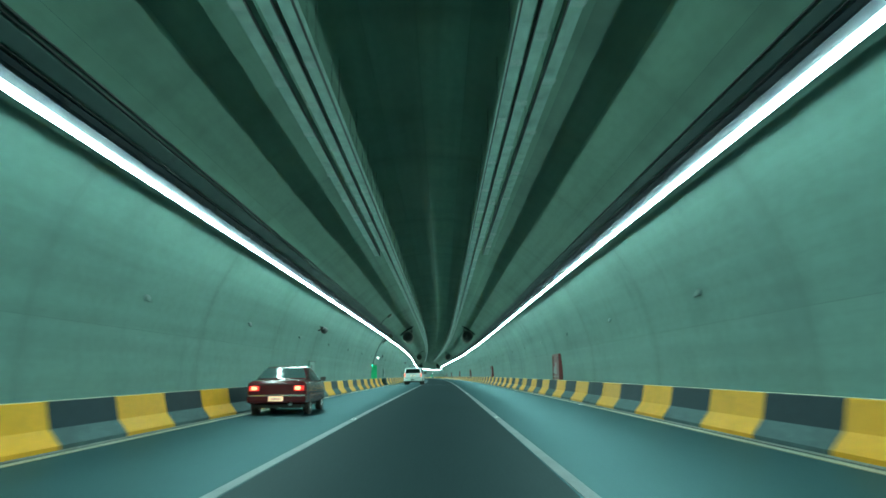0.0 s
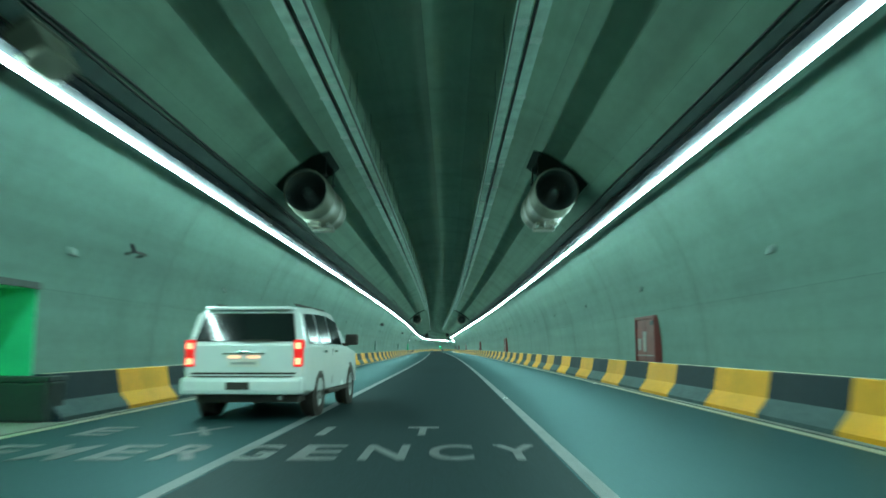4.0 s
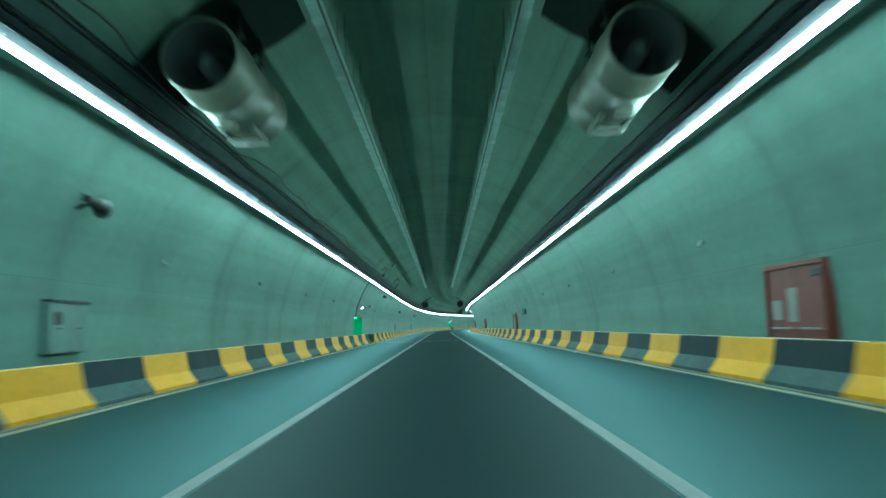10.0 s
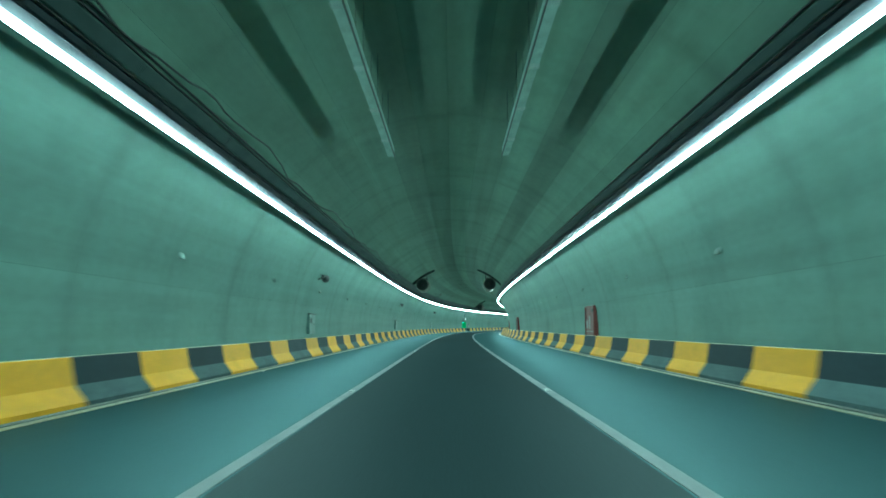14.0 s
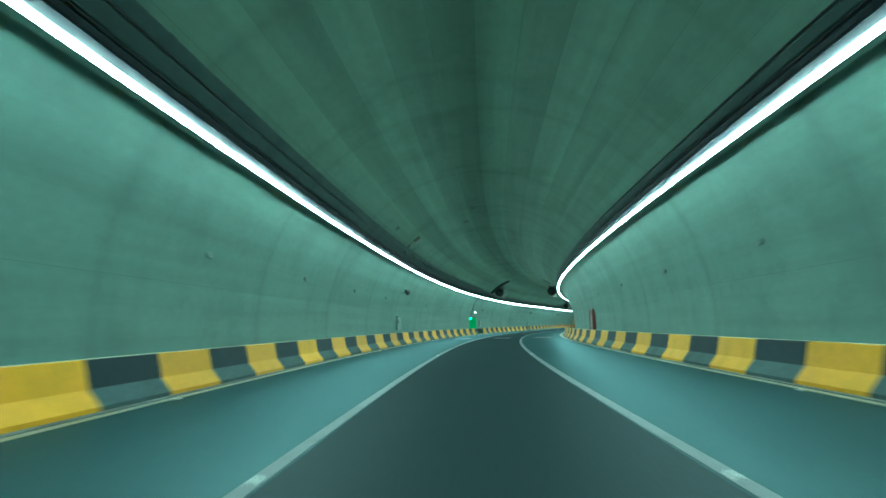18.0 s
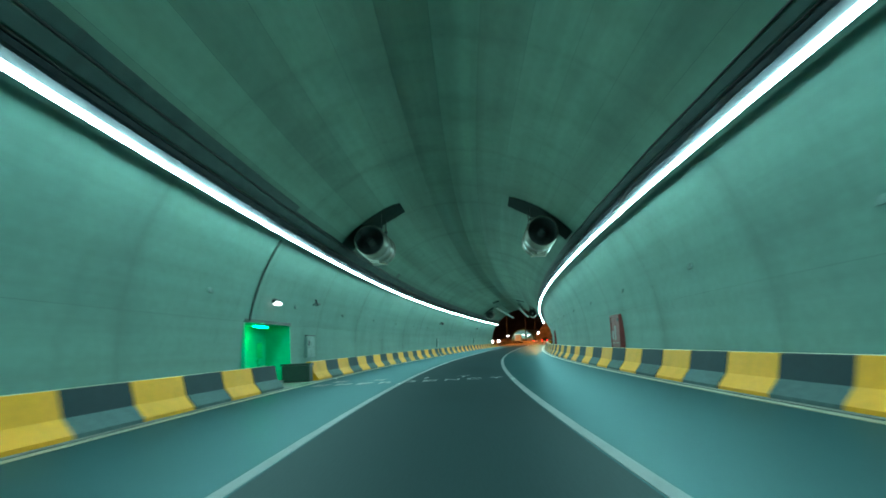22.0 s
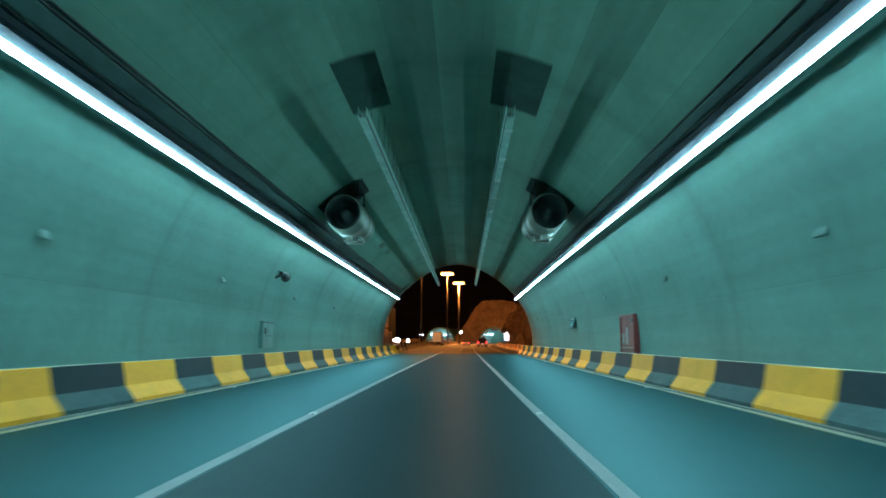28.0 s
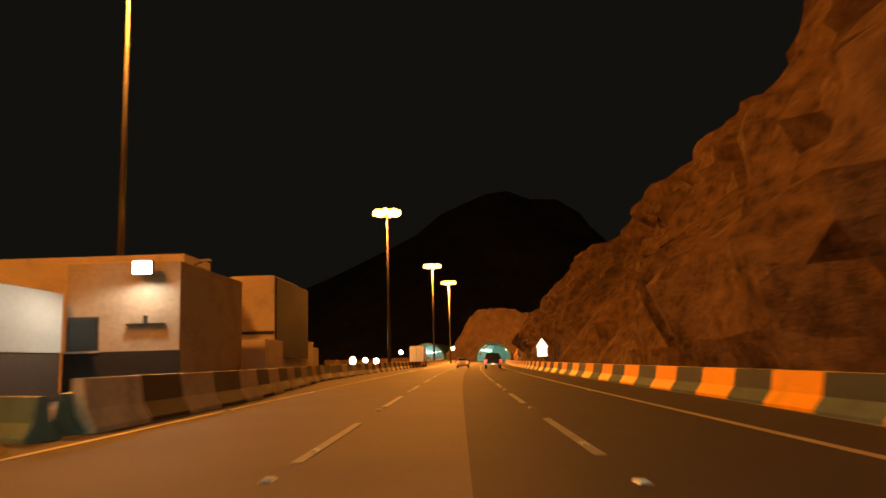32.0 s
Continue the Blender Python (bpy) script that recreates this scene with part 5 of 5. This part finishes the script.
wl.matrix_basis = stand(PORTAL + 4.2, -7.9, 2.9)
tagged(wl, "long unlit lamp on the concrete wing wall", "lamp")

# bright arrow board near the right barrier
# film glows in place of the light that a reflective board throws back
M_ARROW = glowing("arrow_film_glow", (0.95, 0.97, 0.9), 1.4)
ar = new("arrow_sign")
part("post", tube_bm((0, 0, 0), (0, 0, 2.0), 0.05, n=10), M_POLE, ar)
v, f = prism([(-0.6, 1.5), (0.6, 1.5), (0.6, 2.6), (0.75, 2.6), (0, 3.7), (-0.75, 2.6), (-0.6, 2.6)], -0.05, 0.0)
link("arrow_board", v, f, M_ARROW, ar, label="white arrow-shaped board with reflected light as its glow")
ar.matrix_basis = stand(690, 8.2, 0) @ Matrix.Scale(0.85, 4)
tagged(ar, "lit white arrow-shaped sign on a post", "sign")

# oversized globes on added posts stand for car headlights and far lights
M_FARWHITE = glowing("distant_lamp_white", (1.0, 0.95, 0.85), 40.0)
for i, (s, u, z) in enumerate(((735, -19, 1.2), (752, -22, 1.5), (768, -20, 1.1), (790, -26, 1.4), (812, -30, 1.6), (838, -24, 3.6), (880, -22, 4.0), (905, -14, 5.2))):
    lampo = new("bollard_lamp")
    part("post", tube_bm((0, 0, 0), (0, 0, z), 0.06, 0.05, 8), M_POLE, lampo)
    bm = bmesh.new()
    bmesh.ops.create_uvsphere(bm, u_segments=12, v_segments=8, radius=0.55, matrix=Matrix.Translation((0, 0, z + 0.2)))
    part("globe", bm, M_FARWHITE, lampo, "glowing white globe", True)
    lampo.matrix_basis = stand(s, u, 0)
    tagged(lampo, "globe on a post standing for distant headlights and lights", "lamp", "roadside globe lamps")

# raised studs between the lane dashes outside
for i in range(9):
    for u, d in ((1.825, 616.7), (-1.825, 617.4), (-5.95, 630.0), (4.6, 636.1)):
        repeat("stud", stud, stand(d + 11 * i, u, 0.008) @ Matrix.Scale(1.3, 4))

# ---- vehicles ----
M_WHITECAR = material("white_car_paint", (0.74, 0.78, 0.77), 0.22, 0, 0, 4, 0.03)
M_REDCAR = material("dark_red_car_paint", (0.10, 0.012, 0.014), 0.2, 0.1, 0, 4, 0.08)
M_DARKCAR = material("dark_pickup_paint", (0.03, 0.03, 0.035), 0.25, 0.1, 0, 4, 0.08)
M_GLASS = glassy("tinted_car_glass", (0.008, 0.012, 0.012))
M_PRIVACY = material("dusty_privacy_glass", (0.012, 0.017, 0.018), 0.07, 0, 0, 6, 0.1, spec=0.012)
M_CLEAR = glassy("pale_car_glass", (0.05, 0.09, 0.085))
M_TYRE = material("dusty_tyre_rubber", (0.05, 0.04, 0.033), 0.8, 0, 0.003, 30, 0.2)
M_RIM = material("alloy_rim", (0.5, 0.5, 0.48), 0.3, 0.8, 0, 9, 0.1)
M_TAIL = glowing("lit_tail_lamp", (0.75, 0.012, 0.01), 0.7)
M_TAILFAR = glowing("bright_tail_lamp", (1.0, 0.012, 0.008), 14.0)
M_TAILHOT = glowing("hot_tail_bulb", (1.0, 0.2, 0.1), 5.0)
M_PLATE = material("number_plate_white", (0.75, 0.72, 0.66), 0.4, 0, 0, 9, 0.05)
M_PLATE_GLOW = glowing("plate_and_lamp_glow", (1.0, 0.6, 0.36), 1.0)
M_CHROME = material("chrome_trim", (0.7, 0.7, 0.7), 0.12, 1.0, 0, 9, 0.03)


def car_shell(stations, split):
    """A body lofted through sections (y, sill z, sill half-width, belt z, belt half-width, top z, top half-width)."""
    bm = bmesh.new()
    rows = []
    for y, zb, wb, zm, wm, zr, wr in stations:
        half = [(0.0, zb), (wb * 0.9, zb), (wb, zb + 0.07), (wm + 0.012, (zb + zm) / 2), (wm, zm - 0.02), (wm * 0.985, zm), (wr + 0.03, zr - 0.05), (wr - 0.04, zr), (0.0, zr + 0.015)]
        full = [(x, z) for x, z in half] + [(-x, z) for x, z in half[-2:0:-1]]
        rows.append([bm.verts.new((x, y, z)) for x, z in full])
    n = len(rows[0])
    for a, b in zip(rows, rows[1:]):
        for i in range(n):
            bm.faces.new((a[i], a[(i + 1) % n], b[(i + 1) % n], b[i]))
    bm.faces.new(rows[0][::-1])
    bm.faces.new(rows[-1])
    return bm


def rounded(ob, width):
    """Pressed-steel edges: a small round on every crease."""
    bv = ob.modifiers.new("round", "BEVEL")
    bv.width, bv.segments, bv.limit_method, bv.angle_limit = width, 3, "ANGLE", radians(24)
    ob.data.polygons.foreach_set("use_smooth", [True] * len(ob.data.polygons))
    ob.data.set_sharp_from_angle(angle=radians(40))
    return ob


def quad_panel(pts, thick):
    """A thin plate on four corners, raised along its normal."""
    p = [Vector(q) for q in pts]
    nrm = (p[1] - p[0]).cross(p[3] - p[0]).normalized() * thick
    vs = p + [q + nrm for q in p]
    return vs, [(3, 2, 1, 0), (4, 5, 6, 7), (0, 1, 5, 4), (1, 2, 6, 5), (2, 3, 7, 6), (3, 0, 4, 7)]


def wheel(root, x, y, r, w, side):
    bm = lathe([(-w / 2, r * 0.62), (-w / 2, r * 0.93), (-w / 2 + 0.03, r), (w / 2 - 0.03, r), (w / 2, r * 0.93), (w / 2, r * 0.62)], 26)
    m = Matrix.Translation((x, y, r)) @ Matrix.Rotation(radians(-90 * side), 4, "Z")
    bm.transform(m)
    wh = part("wheel", bm, M_TYRE, root, "dusty black tyre", True)
    bm = lathe([(w / 2 - 0.02, r * 0.64), (w / 2 - 0.01, r * 0.56), (w / 2 - 0.07, r * 0.5), (w / 2 - 0.08, 0.0)], 20)
    bm.transform(m)
    part("rim", bm, M_RIM, wh, smooth=True)
    for i in range(6):
        bm = box_bm(-0.03, 0.03, w / 2 - 0.06, w / 2 - 0.02, 0.03, r * 0.58)
        bm.transform(m @ Matrix.Rotation(radians(60 * i), 4, "Y"))
        part("spoke", bm, M_RIM, wh)
    arch = lathe([(w / 2 - 0.1, r * 1.16), (w / 2 - 0.02, r * 1.16), (w / 2 - 0.02, r * 0.9), (w / 2 - 0.1, r * 0.9)], 26)
    arch.transform(m)
    part("arch_liner", arch, M_TYRE, root)


def at_section(stations, y):
    ys = [q[0] for q in stations]
    return [float(np.interp(y, ys, [q[k] for q in stations])) for k in range(1, 7)]


def side_windows(root, stations, spans, glass, low=0.05, high=0.1):
    for y0, y1 in spans:
        for side in (-1, 1):
            pts = []
            for y, top in ((y0, 0), (y1, 0), (y1, 1), (y0, 1)):
                zb, wb, zm, wm, zr, wr = at_section(stations, y)
                f = (low if not top else 1 - high) if zr - zm > 0.2 else 0.5
                x = wm * 0.985 + (wr + 0.03 - wm * 0.985) * f
                pts.append((side * (x + 0.004), y, zm + (zr - 0.05 - zm) * f))
            if side > 0:
                v, fc = quad_panel(pts, 0.012)
            else:
                v, fc = quad_panel(pts[::-1], 0.012)
            link("side_window", v, fc, glass, root, label="tinted side window")


def common(root, stations, r, w, axles, track):
    for y in axles:
        for side in (-1, 1):
            wheel(root, side * track, y, r, w, side)


SUV = [(0.0, 0.47, 0.93, 1.14, 0.95, 1.2, 0.93), (0.06, 0.42, 0.97, 1.17, 0.985, 1.27, 0.94), (0.26, 0.40, 0.99, 1.19, 1.0, 1.76, 0.84), (0.42, 0.38, 1.0, 1.2, 1.005, 1.84, 0.8), (1.5, 0.36, 1.0, 1.2, 1.01, 1.88, 0.79),
       (2.9, 0.36, 1.0, 1.2, 1.01, 1.86, 0.79), (3.5, 0.36, 1.0, 1.19, 1.0, 1.58, 0.83), (3.95, 0.36, 1.0, 1.17, 0.99, 1.22, 0.92), (4.85, 0.38, 0.98, 1.08, 0.97, 1.13, 0.9), (5.13, 0.46, 0.88, 0.92, 0.9, 0.97, 0.82)]


def white_suv():
    root = new("suv")
    rounded(part("body", car_shell(SUV, 0), M_WHITECAR, root), 0.045)
    v, f = quad_panel([(-0.84, 0.05, 1.27), (0.84, 0.05, 1.27), (0.75, 0.235, 1.73), (-0.75, 0.235, 1.73)], 0.02)
    rw = link("rear_window", v, f, M_GLASS, root, label="black tinted rear window")
    part("wiper", box_bm(-0.05, 0.48, 0.0, 0.025, 1.27, 1.3), M_TYRE, rw)
    v, f = quad_panel([(0.82, 3.9, 1.25), (-0.82, 3.9, 1.25), (-0.71, 3.02, 1.8), (0.71, 3.02, 1.8)], 0.012)
    link("windscreen", v, f, M_GLASS, root)
    side_windows(root, SUV, ((0.46, 1.12), (1.26, 2.1), (2.22, 3.1)), M_PRIVACY)
    part("roof_spoiler", box_bm(-0.72, 0.72, 0.16, 0.5, 1.795, 1.85, 0.02), M_WHITECAR, root)
    for side in (-1, 1):
        part("roof_rail", tube_bm((side * 0.68, 0.6, 1.9), (side * 0.68, 2.8, 1.89), 0.02, n=8), M_TYRE, root)
        lampb = part("tail_lamp", box_bm(side * 0.9 - 0.075, side * 0.9 + 0.075, -0.03, 0.14, 0.86, 1.3, 0.025), M_TAIL, root, "lit red tail lamp")
        for z in (0.95, 1.2):
            part("bulb", box_bm(side * 0.9 - 0.045, side * 0.9 + 0.045, -0.035, -0.03, z - 0.05, z + 0.05), M_TAILHOT, lampb)
        mir = part("mirror", box_bm(side * 1.16 - 0.13, side * 1.16 + 0.13, 3.28, 3.44, 1.22, 1.44, 0.04), M_TYRE, root, "black door mirror")
        part("mirror_arm", box_bm(side * 1.0 - 0.06, side * 1.0 + 0.1, 3.3, 3.38, 1.2, 1.26), M_TYRE, mir)
        part("running_board", box_bm(side * 0.98 - 0.1, side * 0.98 + 0.1, 1.55, 3.5, 0.36, 0.42, 0.01), M_TYRE, root)
        for y in (1.35, 2.3):
            part("door_handle", box_bm(side * 1.02 - 0.015, side * 1.02 + 0.02, y, y + 0.2, 1.08, 1.12), M_CHROME, root)
        part("door_gap", box_bm(side * 1.011 - 0.004, side * 1.011 + 0.004, 2.16, 2.175, 0.5, 1.16), M_TYRE, root)
        part("side_moulding", box_bm(side * 1.012 - 0.01, side * 1.012 + 0.015, 1.5, 3.4, 0.74, 0.79), M_WHITECAR, root)
    bump = part("rear_bumper", box_bm(-1.0, 1.0, -0.15, 0.2, 0.42, 0.7, 0.07), M_WHITECAR, root)
    part("step_pad", box_bm(-0.82, 0.82, -0.12, 0.02, 0.7, 0.712), M_TYRE, bump)
    part("hitch_cover", box_bm(-0.24, 0.14, -0.158, -0.135, 0.5, 0.62), M_TYRE, bump)
    part("tailgate_trim", box_bm(-0.35, 0.35, -0.02, 0.01, 1.06, 1.085), M_CHROME, root)
    part("badge", box_bm(-0.1, 0.1, -0.025, 0.0, 1.07, 1.12, 0.01), M_CHROME, root)
    plate = part("number_plate", box_bm(-0.26, 0.26, -0.018, 0.0, 0.86, 0.99), M_PLATE, root, "white number plate with a plain bar")
    part("plate_bar", box_bm(-0.2, 0.2, -0.021, -0.018, 0.9, 0.94), M_RIM, plate)
    for x in (-0.16, 0.16):
        part("plate_lamp", box_bm(x - 0.1, x + 0.1, -0.022, 0.0, 1.0, 1.04), M_PLATE_GLOW, root, "glowing plate lamp")
    part("tailgate_seam", box_bm(-0.86, 0.86, -0.008, 0.004, 0.74, 0.77), M_TYRE, root)
    part("underbody", box_bm(-0.85, 0.85, 0.2, 4.9, 0.28, 0.42), M_TYRE, root)
    part("exhaust", tube_bm((0.62, -0.02, 0.36), (0.62, 0.5, 0.38), 0.035, n=10), M_RIM, root)
    common(root, SUV, 0.4, 0.28, (1.12, 4.06), 0.88)
    return tagged(root, "white suv with black glass and lit tail lamps", "suv")


SEDAN = [(0.0, 0.36, 0.76, 0.84, 0.78, 0.88, 0.72), (0.10, 0.30, 0.83, 0.9, 0.835, 0.97, 0.76), (0.85, 0.26, 0.85, 0.92, 0.85, 1.0, 0.75), (1.38, 0.26, 0.85, 0.93, 0.85, 1.33, 0.6), (1.7, 0.26, 0.85, 0.93, 0.85, 1.385, 0.585), (2.5, 0.26, 0.85, 0.92, 0.85, 1.38, 0.59),
         (2.75, 0.26, 0.85, 0.92, 0.85, 1.31, 0.62), (3.4, 0.26, 0.85, 0.9, 0.845, 0.95, 0.74), (4.25, 0.28, 0.83, 0.76, 0.81, 0.8, 0.7), (4.48, 0.34, 0.74, 0.62, 0.74, 0.66, 0.64)]


def sedan(paint, label, lit=True, round_lamps=False):
    root = new("sedan")
    rounded(part("body", car_shell(SEDAN, 0), paint, root), 0.05)
    glass = M_CLEAR if paint is M_REDCAR else M_GLASS
    v, f = quad_panel([(-0.7, 0.9, 1.03), (0.7, 0.9, 1.03), (0.56, 1.36, 1.325), (-0.56, 1.36, 1.325)], 0.014)
    rw = link("rear_window", v, f, glass, root, label="rear window catching the lamp light")
    v, f = quad_panel([(0.7, 3.36, 0.98), (-0.7, 3.36, 0.98), (-0.56, 2.78, 1.31), (0.56, 2.78, 1.31)], 0.012)
    link("windscreen", v, f, glass, root)
    side_windows(root, SEDAN, ((1.05, 1.75), (1.85, 3.0)), glass)
    for side in (-1, 1):
        lampb = part("tail_lamp", box_bm(side * 0.64 - 0.15, side * 0.64 + 0.15, -0.02, 0.08, 0.68, 0.83, 0.03), M_TAIL if paint is M_REDCAR else M_TAILFAR, root, "lit red tail lamp")
        part("bulb", box_bm(side * 0.62 - 0.09, side * 0.62 + 0.07, -0.026, -0.02, 0.71, 0.81), M_TAILHOT, lampb)
        mir = part("mirror", box_bm(side * 0.95 - 0.09, side * 0.95 + 0.09, 2.88, 2.98, 0.93, 1.06, 0.025), M_TYRE, root, "dark door mirror")
        part("mirror_arm", box_bm(side * 0.86 - 0.05, side * 0.86 + 0.04, 2.9, 2.96, 0.92, 0.96), M_TYRE, mir)
        part("door_handle", box_bm(side * 0.862 - 0.01, side * 0.862 + 0.015, 1.9, 2.06, 0.8, 0.83), M_CHROME, root)
        part("side_trim", box_bm(side * 0.865 - 0.01, side * 0.865 + 0.008, 0.6, 3.7, 0.52, 0.56), M_TYRE, root)
    bump = part("rear_bumper", box_bm(-0.84, 0.84, -0.1, 0.14, 0.34, 0.6, 0.08), paint, root)
    part("bumper_strip", box_bm(-0.82, 0.82, -0.115, -0.1, 0.54, 0.57), M_CHROME, bump)
    # on the red car the plate itself glows instead of being lit
    plate = part("number_plate", box_bm(-0.2, 0.2, -0.118, -0.1, 0.4, 0.53), M_PLATE_GLOW if paint is M_REDCAR else M_PLATE, root, "number plate with a plain bar, glowing on the red car")
    part("plate_bar", box_bm(-0.15, 0.15, -0.122, -0.118, 0.44, 0.48), M_RIM, plate)
    part("trunk_seam", box_bm(-0.66, 0.66, -0.006, 0.004, 0.86, 0.87), M_TYRE, root)
    part("exhaust", tube_bm((0.4, -0.1, 0.3), (0.4, 0.3, 0.31), 0.035, n=10), M_RIM, root)
    part("underbody", box_bm(-0.7, 0.7, 0.15, 4.3, 0.2, 0.32), M_TYRE, root)
    common(root, SEDAN, 0.3, 0.2, (0.92, 3.52), 0.75)
    return tagged(root, label, "sedan")


car = sedan(M_REDCAR, "old dark red sedan with lit tail lamps")
car.matrix_basis = stand(22.3, -4.3, 0.005, 1.5)
car = white_suv()
car.matrix_basis = stand(86.6, -2.8, 0.008, -3.0)
car = sedan(M_WHITECAR, "white sedan far ahead with lit tail lamps")
car.matrix_basis = stand(716, -0.6, 0.006)

PICK = [(0.0, 0.5, 0.9, 1.05, 0.93, 1.09, 0.9), (0.1, 0.46, 0.95, 1.08, 0.96, 1.12, 0.93), (1.75, 0.44, 0.96, 1.1, 0.97, 1.14, 0.93), (1.85, 0.44, 0.96, 1.1, 0.97, 1.8, 0.72), (3.2, 0.44, 0.96, 1.1, 0.97, 1.82, 0.72), (3.85, 0.44, 0.96, 1.08, 0.96, 1.16, 0.86), (5.2, 0.48, 0.9, 1.0, 0.9, 1.04, 0.82)]
pk = new("pickup_truck")
rounded(part("body", car_shell(PICK, 0), M_DARKCAR, pk), 0.04)
v, f = quad_panel([(-0.7, 1.83, 1.2), (0.7, 1.83, 1.2), (0.62, 1.84, 1.72), (-0.62, 1.84, 1.72)], 0.012)
link("rear_window", v, f, M_GLASS, pk)
side_windows(pk, PICK, ((1.95, 2.5), (2.6, 3.2)), M_GLASS)
for side in (-1, 1):
    part("tail_lamp", box_bm(side * 0.85 - 0.09, side * 0.85 + 0.09, -0.03, 0.08, 0.72, 1.04, 0.02), M_TAILFAR, pk, "lit red tail lamp")
part("rear_bumper", box_bm(-0.92, 0.92, -0.14, 0.08, 0.46, 0.64, 0.03), M_CHROME, pk)
# this plate also glows by itself
part("number_plate", box_bm(-0.2, 0.2, -0.15, -0.14, 0.5, 0.62), M_PLATE_GLOW, pk)
common(pk, PICK, 0.37, 0.25, (1.05, 4.2), 0.82)
pk.matrix_basis = stand(699, 3.3, 0.006)
tagged(pk, "dark pickup truck far ahead with lit tail lamps", "pickup truck")

tr = new("lorry")
part("cargo_box", box_bm(-1.2, 1.2, -3.4, 3.2, 1.0, 3.7, 0.04), M_WHITECAR, tr)
cabp = part("cab", box_bm(-1.15, 1.15, 3.4, 5.1, 0.6, 2.9, 0.1), M_WHITECAR, tr)
part("cab_window", box_bm(-1.0, 1.0, 5.1, 5.12, 1.8, 2.6), M_GLASS, cabp)
part("rear_door_seam", box_bm(-0.012, 0.012, -3.41, -3.4, 1.1, 3.6), M_TYRE, tr)
part("chassis", box_bm(-0.45, 0.45, -3.4, 5.0, 0.6, 0.98), M_TYRE, tr)
part("rear_guard", box_bm(-1.15, 1.15, -3.45, -3.38, 0.5, 0.7, 0.01), M_DARK, tr)
for side in (-1, 1):
    part("tail_lamp", box_bm(side * 0.95 - 0.14, side * 0.95 + 0.14, -3.48, -3.45, 0.72, 0.84), M_TAIL, tr, "red tail lamp")
common(tr, PICK, 0.5, 0.3, (-2.2, 4.1), 1.0)
tr.matrix_basis = stand(748, -9.4, 0.006)
tagged(tr, "white box lorry seen from behind", "lorry")
